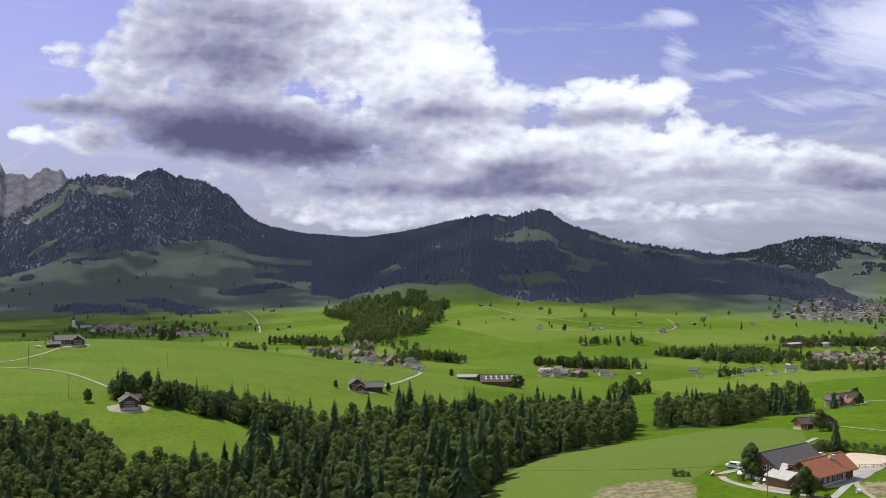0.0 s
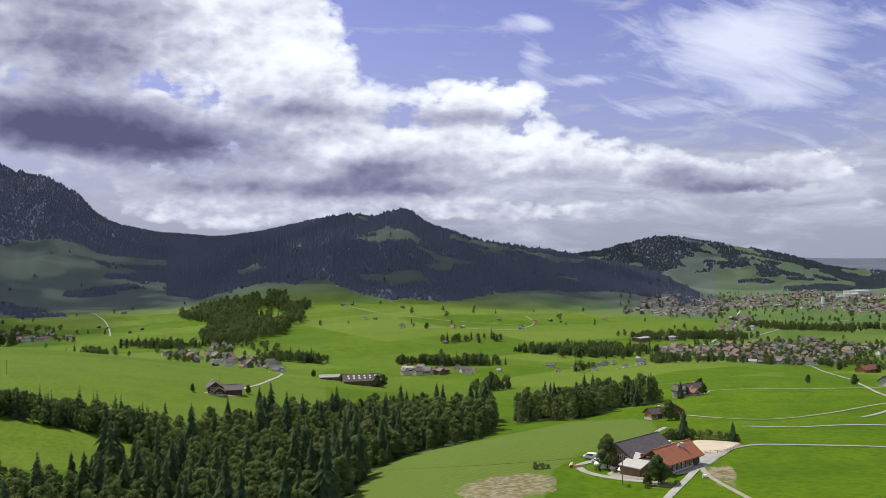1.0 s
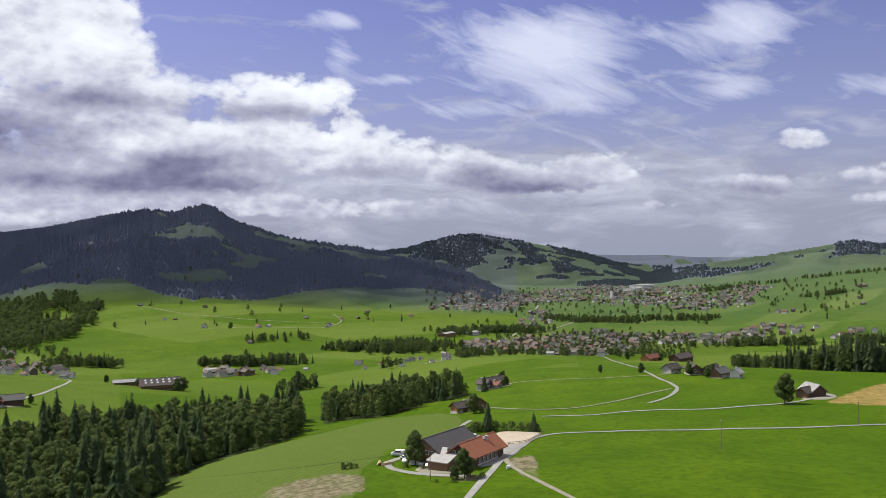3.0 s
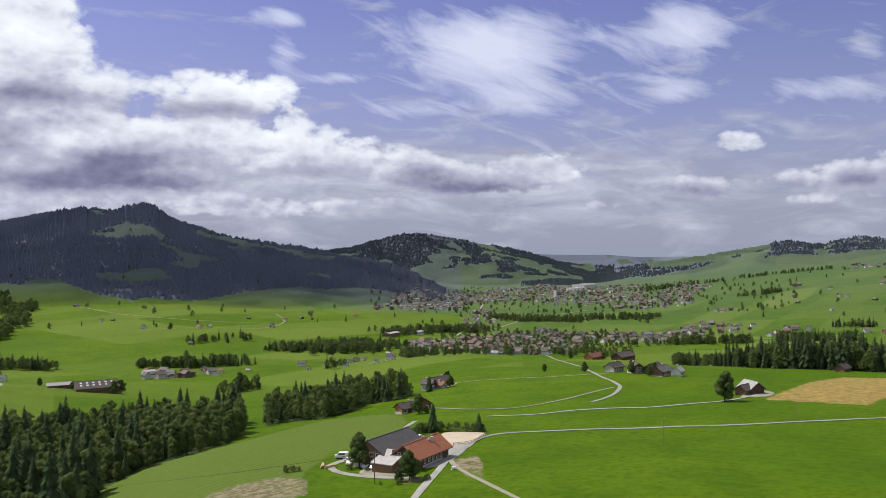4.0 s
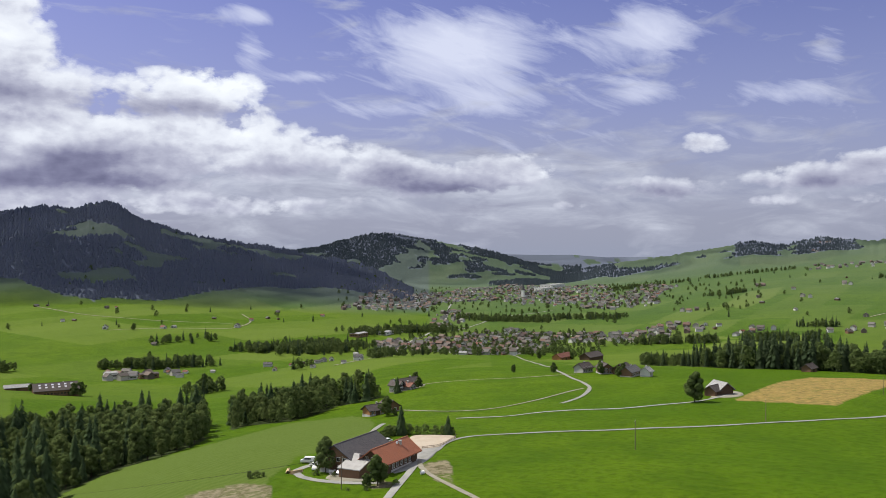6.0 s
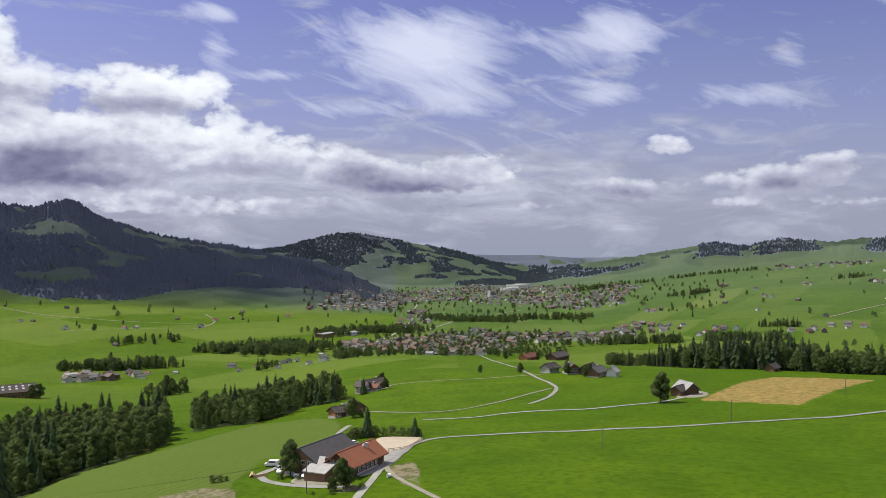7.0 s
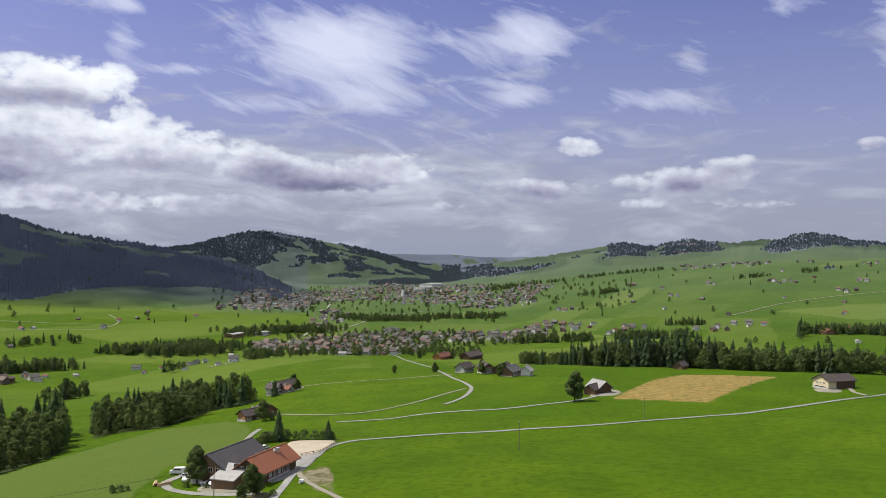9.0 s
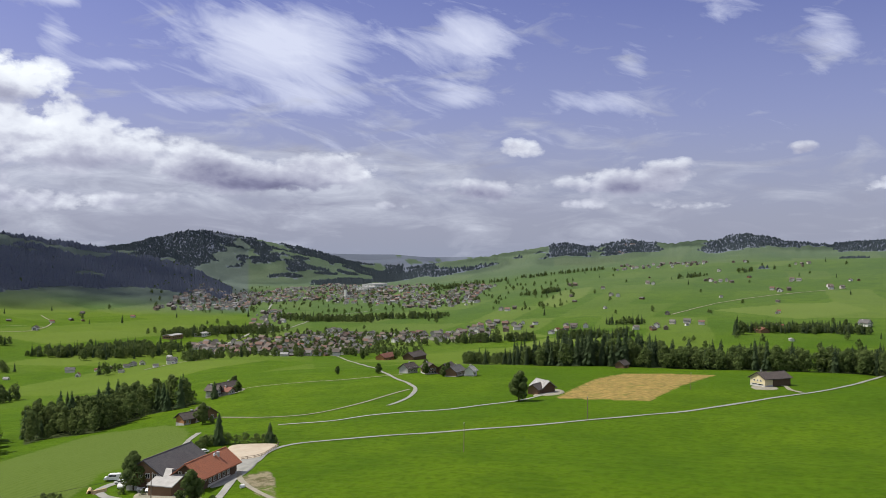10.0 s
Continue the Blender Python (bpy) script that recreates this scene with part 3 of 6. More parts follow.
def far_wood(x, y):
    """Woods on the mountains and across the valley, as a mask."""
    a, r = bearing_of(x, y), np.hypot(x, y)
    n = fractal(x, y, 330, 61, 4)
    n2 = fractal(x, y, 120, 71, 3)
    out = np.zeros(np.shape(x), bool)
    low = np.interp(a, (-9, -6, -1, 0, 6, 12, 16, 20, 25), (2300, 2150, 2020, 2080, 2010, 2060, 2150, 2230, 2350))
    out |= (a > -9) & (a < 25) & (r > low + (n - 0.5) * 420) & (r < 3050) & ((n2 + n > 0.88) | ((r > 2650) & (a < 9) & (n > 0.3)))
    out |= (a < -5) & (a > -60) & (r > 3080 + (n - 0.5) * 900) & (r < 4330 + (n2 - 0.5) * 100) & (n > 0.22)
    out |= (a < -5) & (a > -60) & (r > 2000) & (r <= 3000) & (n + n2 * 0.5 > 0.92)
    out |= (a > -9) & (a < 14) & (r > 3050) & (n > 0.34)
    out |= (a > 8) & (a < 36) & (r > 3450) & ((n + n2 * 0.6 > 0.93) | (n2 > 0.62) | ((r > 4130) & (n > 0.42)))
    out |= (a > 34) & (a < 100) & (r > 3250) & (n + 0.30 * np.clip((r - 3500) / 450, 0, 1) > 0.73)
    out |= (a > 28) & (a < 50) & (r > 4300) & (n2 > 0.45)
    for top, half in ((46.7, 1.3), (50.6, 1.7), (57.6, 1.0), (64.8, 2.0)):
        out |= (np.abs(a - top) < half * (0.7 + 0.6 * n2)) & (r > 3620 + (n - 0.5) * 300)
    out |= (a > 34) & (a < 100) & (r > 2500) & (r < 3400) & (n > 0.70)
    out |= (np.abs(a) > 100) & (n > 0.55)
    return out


# ---- the ground ----
def build_ground():
    az = np.concatenate([np.arange(-34, 71.9, 0.155), np.arange(72, 326, 2.0)])
    rr = np.concatenate([[0.05, 6, 20, 50, 90, 130, 165, 190], np.exp(np.linspace(np.log(210), np.log(4980), 440))])
    A, R = np.meshgrid(np.radians(az), rr)
    X, Y = R * np.sin(A), R * np.cos(A)
    Z = ground(X, Y)
    nr, na = X.shape
    i, j = np.meshgrid(np.arange(nr - 1), np.arange(na), indexing="ij")
    j2 = (j + 1) % na
    quads = np.stack([i * na + j, (i + 1) * na + j, (i + 1) * na + j2, i * na + j2], -1).reshape(-1, 4)
    x, y = X.ravel(), Y.ravel()
    a, r = bearing_of(x, y), np.hypot(x, y)
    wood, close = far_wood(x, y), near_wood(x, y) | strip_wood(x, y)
    # parcels: a turned, jittered patchwork
    c, s = math.cos(0.5), math.sin(0.5)
    u, v = (x * c + y * s) / 210 + fractal(x, y, 500, 91, 2) * 0.8, (-x * s + y * c) / 95 + fractal(x, y, 400, 95, 2) * 0.8
    iu, iv = np.floor(u).astype(np.int64), np.floor(v).astype(np.int64)
    cell = (((iu * 73856093) ^ (iv * 19349663)) & 0xFFFF) % 97 / 97.0
    # west of bearing 30 the tones are lifted in place of haze
    parcel = np.where((r > 760) & (r < 4300), np.where((a > 30), 0.24 + cell * 0.56, 0.52 + cell * 0.33), 0.5)
    parcel = np.where((a < 1) & (r > 425) & (r < 1050), 0.66 + cell * 0.12, parcel)
    for field in PALE_FIELDS:
        parcel = np.where(inside(field, x, y), 0.92, parcel)
    # share of high grassland, rising with distance and bringing the haze tint along
    alp_haze = np.clip((r - 1950) / 250, 0, 1) * (a < 26) * (a > -60) + np.clip((r - 3000) / 500, 0, 1) * (a >= 26) * 0.35 + np.clip((r - 1100) / 1300, 0, 1) * (a >= 26) * 0.35
    n = fractal(x, y, 160, 44, 4)
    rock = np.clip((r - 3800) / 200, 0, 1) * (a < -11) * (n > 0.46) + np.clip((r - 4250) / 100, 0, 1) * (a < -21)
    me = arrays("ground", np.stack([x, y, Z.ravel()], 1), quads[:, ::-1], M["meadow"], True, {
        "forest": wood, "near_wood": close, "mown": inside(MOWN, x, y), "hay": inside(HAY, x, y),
        "bare": np.any([inside(b, x, y) for b in BARE], axis=0), "parcel": parcel, "alp_haze": alp_haze * ~wood, "rock": np.clip(rock, 0, 1) * (1 - 0.75 * wood)})
    return tagged(new("ground", me), "rolling bright green alpine meadows rising to wooded mountains", "ground", kind="structure")


build_ground()


# ---- trees ----
def conifer_shape(rng, h, whorls, blades, wide=0.19):
    """Points and triangles of a spruce: drooping boughs in whorls, tip at the top."""
    V, F = [], []
    R = h * wide
    for k in range(whorls):
        f = k / whorls
        z = h * (0.08 + 0.90 * f)
        rad = R * (1 - f) ** 0.68 * rng.uniform(0.75, 1.2) + 0.12
        turn = rng.uniform(0, 6.28)
        for b in range(blades):
            an = turn + 6.283 * (b + rng.uniform(-0.3, 0.3)) / blades
            rb = rad * rng.uniform(0.65, 1.15)
            w = rb * 2.7 / blades * rng.uniform(0.7, 1.3)
            c, s = math.cos(an), math.sin(an)
            i = len(V)
            zz = z + rng.uniform(-0.3, 0.3) * h / whorls
            V += [(0, 0, zz + rb * 0.55), (c * rb * 0.62 - s * w, s * rb * 0.62 + c * w, zz - rb * 0.05), (c * rb, s * rb, zz - rb * 0.42),
                  (c * rb * 0.62 + s * w, s * rb * 0.62 - c * w, zz - rb * 0.05)]
            F += [(i, i + 1, i + 2), (i, i + 2, i + 3)]
    i = len(V)
    V += [(0.2, 0, h * 0.955), (-0.1, 0.17, h * 0.955), (-0.1, -0.17, h * 0.955), (0, 0, h * 1.0)]
    F += [(i, i + 1, i + 3), (i + 1, i + 2, i + 3), (i + 2, i, i + 3)]
    return np.array(V), np.array(F)


def broadleaf_shape(rng, h, lumps, sprays, leaf, low=0.18, wide=0.30):
    """A crown of leaf sprays set on uneven lumps."""
    V, F = [], []
    for k in range(lumps):
        f = (k + 0.5) / lumps
        zc = h * (low + 0.14 + (0.86 - low - 0.10) * f)
        reach = h * wide * (math.sin(math.pi * min(1.0, 0.25 + 0.72 * f)) ** 0.7)
        an, rr = k * 2.4 + rng.uniform(-0.4, 0.4), reach * rng.uniform(0.25, 0.75)
        cx, cy = math.cos(an) * rr, math.sin(an) * rr
        lr = h * wide * rng.uniform(0.42, 0.68) * (1.1 - 0.45 * f)
        for j in range(sprays):
            d = np.array([rng.gauss(0, 1), rng.gauss(0, 1), rng.gauss(0.25, 1)])
            d /= np.linalg.norm(d) + 1e-6
            p = np.array([cx, cy, zc]) + d * lr * rng.uniform(0.72, 1.08) * np.array([1, 1, 0.85])
            t = np.cross(d, [rng.uniform(-1, 1), rng.uniform(-1, 1), rng.uniform(-1, 1)])
            t /= np.linalg.norm(t) + 1e-6
            b = np.cross(d, t)
            sz = leaf * rng.uniform(0.6, 1.4)
            i = len(V)
            tilt = d * sz * rng.uniform(-0.5, 0.5)
            V += [p + t * sz + tilt, p - t * sz * 0.5 + b * sz, p - t * sz * 0.6 - b * sz * 0.9 - tilt]
            F += [(i, i + 1, i + 2)]
    return np.array(V), np.array(F)


def trunk_bmesh(h, r, limbs=0, rng=None):
    bm = bmesh.new()
    bmesh.ops.create_cone(bm, segments=7, radius1=r, radius2=r * 0.3, depth=h, matrix=Matrix.Translation((0, 0, h / 2)))
    for k in range(limbs):
        an = k * 2.1 + rng.uniform(-0.3, 0.3)
        z = h * rng.uniform(0.4, 0.85)
        m = Matrix.Translation((0, 0, z)) @ Euler((0, radians(rng.uniform(35, 55)), an)).to_matrix().to_4x4()
        bmesh.ops.create_cone(bm, segments=5, radius1=r * 0.4, radius2=r * 0.1, depth=h * 0.5, matrix=m @ Matrix.Translation((0, 0, h * 0.25)))
    return bm


def make_tree(kind, seed, h, label, rich=1.0):
    rng = random.Random(seed)
    top = new(kind)
    if kind == "spruce":
        V, F = conifer_shape(rng, h, int(32 * rich), 12, 0.215 if rich == 1.0 else 0.27)
        part("trunk", trunk_bmesh(h * 0.85, h * 0.014), M["bark"], top)
        crown = new("crown", arrays("crown", V, F, M["conifer"]))
    else:
        V, F = broadleaf_shape(rng, h, int(15 * rich), 190 if rich == 1.0 else 300, h * (0.024 if rich == 1.0 else 0.028), low=0.06, wide=0.26 if rich == 1.0 else 0.31)
        part("trunk", trunk_bmesh(h * 0.6, h * 0.02, 6, rng), M["bark"], top)
        crown = new("crown", arrays("crown", V, F, M["broadleaf" if rich == 1.0 else "belt_leaf"]))
    crown.parent = top
    return tagged(top, label, "tree", "trees of the gorge")


def at_ground(x, y, sink=0.0, turn=0.0, size=1.0):
    return pose(x, y, float(ground(x, y)) - sink, 0, 0, turn) @ Matrix.Diagonal((size, size, size, 1))


def scatter(shapes, spots, name, material, label, category="trees"):
    """One joined mesh of many trees: spots are x, y, size, turn, shape."""
    VV, FF, base = [], [], 0
    spots = np.asarray(spots)
    zs = ground(spots[:, 0], spots[:, 1])
    for (x, y, size, turn, k), z in zip(spots, zs):
        V, F = shapes[int(k)]
        c, s = math.cos(turn) * size, math.sin(turn) * size
        W = np.empty_like(V)
        W[:, 0], W[:, 1], W[:, 2] = V[:, 0] * c - V[:, 1] * s + x, V[:, 0] * s + V[:, 1] * c + y, V[:, 2] * size + z - 0.3
        VV.append(W)
        FF.append(F + base)
        base += len(V)
    me = arrays(name, np.concatenate(VV), np.concatenate(FF), material)
    return tagged(new(name, me), label, category, kind="stuff")


def spread(count, box, mask, gap, seed):
    """Seeded points in a box of bearing and distance that pass the mask and keep a gap."""
    rng = np.random.RandomState(seed)
    a = rng.uniform(box[0], box[1], count)
    r = np.sqrt(rng.uniform(box[2] ** 2, box[3] ** 2, count))
    x, y = polar(a, r)
    ok = mask(x, y)
    x, y = x[ok], y[ok]
    taken, keep = {}, []
    for k in range(len(x)):
        i, j = int(x[k] // gap), int(y[k] // gap)
        if all((x[k] - px) ** 2 + (y[k] - py) ** 2 > gap * gap for di in (-1, 0, 1) for dj in (-1, 0, 1) for px, py in taken.get((i + di, j + dj), ())):
            taken.setdefault((i, j), []).append((x[k], y[k]))
            keep.append((x[k], y[k]))
    return keep


def grow_gorge():
    rng = random.Random(4)
    protos = [make_tree("spruce", 10 + k, 26, "tall dark green spruce standing in the wooded gorge") for k in range(5)]
    protos += [make_tree("broadleaf_tree", 30 + k, 17, "bushy mid-green broadleaf tree standing in the wooded gorge") for k in range(5)]
    spots = spread(16000, (-40, 24, 190, 610), near_wood, 5.4, 7)
    front = [p for p in spots if inside([(-60, 235), (12, 250), (60, 395), (150, 470), (60, 440), (-70, 330), (-150, 300), (-130, 240)], np.array(p[0]), np.array(p[1]))]
    singles = set(front[:300])
    far_shapes = [conifer_shape(random.Random(50 + k), 26, 20, 9, 0.22) for k in range(5)]
    leaf_shapes = [broadleaf_shape(random.Random(60 + k), 17, 10, 62, 0.60, low=0.04, wide=0.27) for k in range(5)]
    con, dec, used = [], [], set()
    for x, y in spots:
        a, r = float(bearing_of(x, y)), math.hypot(x, y)
        edge = r - float(line(GORGE_NEAR, a))
        leafy = 0.62 + 0.62 * (float(value_noise(x, y, 48, 12)) - 0.5) * 2 + (0.35 if 1 < a < 12 and edge < 26 else 0) + (0.12 if a > 13 else 0)
        k = rng.randrange(5)
        if rng.random() < leafy:
            size = rng.uniform(0.75, 1.2) * (0.62 if a > 1 and edge < 9 else 1.0)
            kind = 5 + k
        else:
            size, kind = rng.uniform(0.42, 1.12) * (0.8 if a > 13 else 1.0), k
        if (x, y) in singles:
            m = at_ground(x, y, 0.3, rng.uniform(0, 360), size)
            if kind in used:
                copy_thing(protos[kind], m)
            else:
                protos[kind].matrix_basis = m
                used.add(kind)
        elif kind < 5:
            con.append((x, y, size, rng.uniform(0, 6.28), k))
        else:
            dec.append((x, y, size, rng.uniform(0, 6.28), k))
    scatter(far_shapes, con, "spruce_wood", M["conifer"], "dense dark spruces filling the gorge between the meadows")
    scatter(leaf_shapes, dec, "broadleaf_wood", M["broadleaf"], "bushy broadleaf trees among the spruces of the gorge")
    return protos


PROTOS = grow_gorge()


# rows and belts of trees in the valley: bearing, distance to bearing, distance; width; count; share of conifers
BELTS = [
    (-20.8, 535, -15, 505, 20, 42, 0.5), (-15, 505, -9.5, 480, 22, 50, 0.6), (3.2, 1290, 5.0, 1260, 40, 46, 0.5), (5.6, 1270, 8.4, 1250, 25, 22, 0.4),
    (-3.5, 1150, 4, 1090, 40, 80, 0.3), (4.5, 1110, 12, 1130, 36, 90, 0.35), (13, 1310, 17.2, 1260, 40, 85, 0.5), (17.4, 1250, 20.5, 1330, 90, 120, 0.3),
    (20, 1500, 26.5, 1600, 70, 80, 0.3), (-11, 1360, -7.5, 1330, 50, 40, 0.4), (-27, 1080, -19, 1060, 70, 90, 0.3), (-19, 1180, -12, 1200, 60, 40, 0.3),]
BELTS += [  # towards the east
    (39.5, 1330, 44, 1320, 26, 40, 0.5), (46, 1330, 50, 1320, 30, 45, 0.6), (52.5, 1300, 55.5, 1320, 22, 34, 0.6), 
    (28, 1880, 34, 1800, 60, 90, 0.4), (24.5, 1560, 27.2, 1620, 80, 70, 0.3), (33, 1880, 40, 1790, 40, 60, 0.4), 
    (36, 2900, 40, 2750, 80, 60, 0.5), (49, 1500, 51, 1490, 18, 14, 0.4), (57, 1400, 63.5, 1400, 42, 120, 0.8), (34, 2760, 50, 3050, 50, 90, 0.6), (50, 2300, 58, 2500, 30, 40, 0.5), (44, 2150, 47, 2250, 50, 40, 0.4), (11.0, 830, 13.0, 850, 18, 8, 0.2),
    (18, 1010, 24, 1100, 60, 60, 0.3), (-2, 1240, 3, 1260, 30, 24, 0.3), (8, 1330, 12, 1400, 40, 20, 0.4),
]


def grow_belts():
    rng = random.Random(9)
    shapes = [conifer_shape(random.Random(80 + k), 20, 11, 7, 0.18) for k in range(4)] + [broadleaf_shape(random.Random(90 + k), 15, 8, 24, 1.0, 0.04, 0.36) for k in range(4)]
    con, dec, strip_con, strip_dec = [], [], [], []
    for a0, r0, a1, r1, width, count, share in BELTS:
        for k in range(count * 2):
            f = rng.random()
            x, y = polar(a0 + (a1 - a0) * f, r0 + (r1 - r0) * f)
            x, y = x + rng.uniform(-0.5, 0.5) * width, y + rng.uniform(-0.5, 0.5) * width
            row = (x, y, rng.uniform(0.5, 1.0), rng.uniform(0, 6.28), rng.randrange(4))
            if r0 > 900 and count < 110 and float(value_noise(x, y, 75, 14)) < 0.42:
                continue
            con.append(row) if rng.random() < share * 0.7 else dec.append(row[:4] + (row[4] + 4,))
    # scattered trees by farms and along fields
    for k in range(230):
        a, r = rng.uniform(-28, 67), rng.uniform(1150, 3100)
        x, y = polar(a, r)
        row = (x, y, rng.uniform(0.5, 0.9), rng.uniform(0, 6.28), rng.randrange(4))
        con.append(row) if rng.random() < 0.3 else dec.append(row[:4] + (row[4] + 4,))
    for a0, a1, r0, r1, count in ((24, 37, 1020, 1560, 360), (37, 42, 1300, 1460, 50), (-24, -14, 1480, 1780, 90), (-9, -2, 1020, 1330, 70), (20, 41, 2000, 3200, 420), (41, 47, 1800, 2600, 60)):
        for k in range(count):
            x, y = polar(rng.uniform(a0, a1), rng.uniform(r0, r1))
            dec.append((x, y, rng.uniform(0.4, 0.8), rng.uniform(0, 6.28), rng.randrange(4, 8)))
    for x, y in spread(9000, (38, 76, 600, 930), strip_wood, 5.0, 17):
        row = (x, y, rng.uniform(0.7, 1.1), rng.uniform(0, 6.28), rng.randrange(4))
        a = float(bearing_of(x, y))
        row = (row[0], row[1], row[2] * (1.35 if 44.5 < a < 51.5 else 1.1 if a > 42.5 else 0.75), row[3], row[4])
        strip_con.append(row) if rng.random() < (0.7 if 45 < a < 51 else 0.3) else strip_dec.append(row)
    for x, y in spread(24000, (-11, 3, 1320, 2160), valley_wood, 10.0, 27):
        row = (x, y, rng.uniform(0.8, 1.55), rng.uniform(0, 6.28), rng.randrange(4))
        con.append(row) if rng.random() < 0.12 else dec.append(row[:4] + (row[4] + 4,))
    scatter([conifer_shape(random.Random(84 + k), 20, 18, 8, 0.19) for k in range(4)], strip_con, "spruce_strip", M["belt_conifer"], "tall dark spruces of the wood behind the hay field")
    scatter([broadleaf_shape(random.Random(94 + k), 15, 10, 60, 0.62, 0.02, 0.36) for k in range(4)], strip_dec, "broadleaf_strip", M["belt_leaf"], "dense rounded broadleaf trees of the wood behind the hay field")
    scatter(shapes, con, "spruce_belts", M["belt_conifer"], "dark spruces in belts and rows between the fields")
    scatter(shapes, dec, "broadleaf_belts", M["belt_leaf"], "rounded broadleaf trees in belts and rows between the fields")


grow_belts()


def grow_far():
    shapes = []
    for k in range(5):
        rng = random.Random(120 + k)
        V, F = [], []
        for z0, z1, rad in ((0.5, 14.5, 6.2),):
            i = len(V)
            V += [(rad * rng.uniform(0.8, 1.2) * math.cos(t * 1.2566), rad * rng.uniform(0.8, 1.2) * math.sin(t * 1.2566), z0 + rng.uniform(-1, 1)) for t in range(5)]
            V.append((0, 0, z1))
            F += [(i + t, i + (t + 1) % 5, i + 5) for t in range(5)]
        shapes.append((np.array(V), np.array(F)))
    rng = np.random.RandomState(3)
    spots = []
    for box, count in (((-32, 26, 1400, 3060), 100000), ((-34, 16, 2700, 4600), 85000), ((14, 36, 3400, 4700), 40000), ((30, 72, 2400, 4600), 42000)):
        a, r = rng.uniform(box[0], box[1], count), np.sqrt(rng.uniform(box[2] ** 2, box[3] ** 2, count))
        x, y = polar(a, r)
        ok = far_wood(x, y)
        x, y = x[ok], y[ok]
        spots.append(np.stack([x, y, rng.uniform(0.40, 0.75, len(x)), rng.uniform(0, 6.28, len(x)), rng.randint(0, 5, len(x))], 1))
    spots = np.concatenate(spots)
    # hills in sun take the darker of the two haze-tinted greens
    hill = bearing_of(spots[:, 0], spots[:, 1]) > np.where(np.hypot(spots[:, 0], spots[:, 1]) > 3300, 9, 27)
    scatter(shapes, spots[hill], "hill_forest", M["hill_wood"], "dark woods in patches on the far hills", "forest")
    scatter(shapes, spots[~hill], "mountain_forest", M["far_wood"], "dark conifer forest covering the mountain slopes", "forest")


grow_far()


# ---- unseen cloud bank added above the view to shade mountains and valley ----
def build_shade_cloud():
    lift = 2500.0
    shift = lift / math.tan(radians(SUN_EL))
    dx, dy = shift * math.sin(radians(SUN_AZ)), shift * math.cos(radians(SUN_AZ))
    # bearing, distance, size of each patch of land to be shaded
    lumps = [(-27, 3300, 900), (-18, 3000, 780), (-17, 4000, 850), (-8, 3300, 800), (-6, 4200, 700), (-1, 2750, 640), (5, 2750, 600), (11, 2560, 470),
             (16, 2500, 300), (17, 3000, 420), (21.5, 2800, 230)]
    lumps += [(-34, 2700, 700), (-28, 2250, 480), (-21, 2250, 420), (-15.5, 2350, 300), (-9, 2500, 380), (4, 4000, 800), (14, 3900, 500), (12, 2260, 230), (17.5, 2300, 210), (23, 3950, 300), (21, 4350, 420), (28, 4450, 380), (34, 4700, 420), (43, 4300, 480), (51, 4150, 400), (58, 4100, 420), (65, 4050, 400), (27, 3720, 210), (31.5, 3850, 230), (19.5, 3600, 220), (40, 3700, 200), (48, 3600, 220), (-22, 1880, 330), (-28, 1830, 360), (-24, 1570, 230), (-30, 1500, 270), (-18.5, 1680, 170), (2.5, 2230, 240), (8, 2200, 220), (-2, 2260, 230)]
    bm = bmesh.new()
    for k, (a, r, size) in enumerate(lumps):
        x, y = polar(a, r)
        z = float(ground(x, y)) + lift
        got = bmesh.ops.create_icosphere(bm, subdivisions=4, radius=1.0)
        for v in got["verts"]:
            n = noise.fractal(v.co * 2.3 + Vector((k * 7.0, 0, 0)), 1.0, 2.0, 5)
            f = size * (1 + 0.28 * n)
            v.co = Vector((v.co.x * f + x + dx, v.co.y * f + y + dy, v.co.z * f * 0.22 + z))
    me = bpy.data.meshes.new("cloud")
    bm.to_mesh(me)
    bm.free()
    for p in me.polygons:
        p.use_smooth = True
    me.materials.append(M["cloud"])
    tagged(new("cloud", me), "broad unseen cloud bank added to shade the mountains and valley", "cloud", kind="structure")


build_shade_cloud()


# ---- roads, yards ----
def smooth_line(pts, step):
    """A rounded way through plan points, sampled every step metres."""
    P = np.array([pts[0]] + list(pts) + [pts[-1]], float)
    out = []
    for k in range(1, len(P) - 2):
        p0, p1, p2, p3 = P[k - 1:k + 3]
        n = max(2, int(np.linalg.norm(p2 - p1) / step))
        for t in np.arange(n) / n:
            out.append(0.5 * ((2 * p1) + (p2 - p0) * t + (2 * p0 - 5 * p1 + 4 * p2 - p3) * t * t + (3 * p1 - p0 - 3 * p2 + p3) * t ** 3))
    out.append(P[-2])
    return np.array(out)


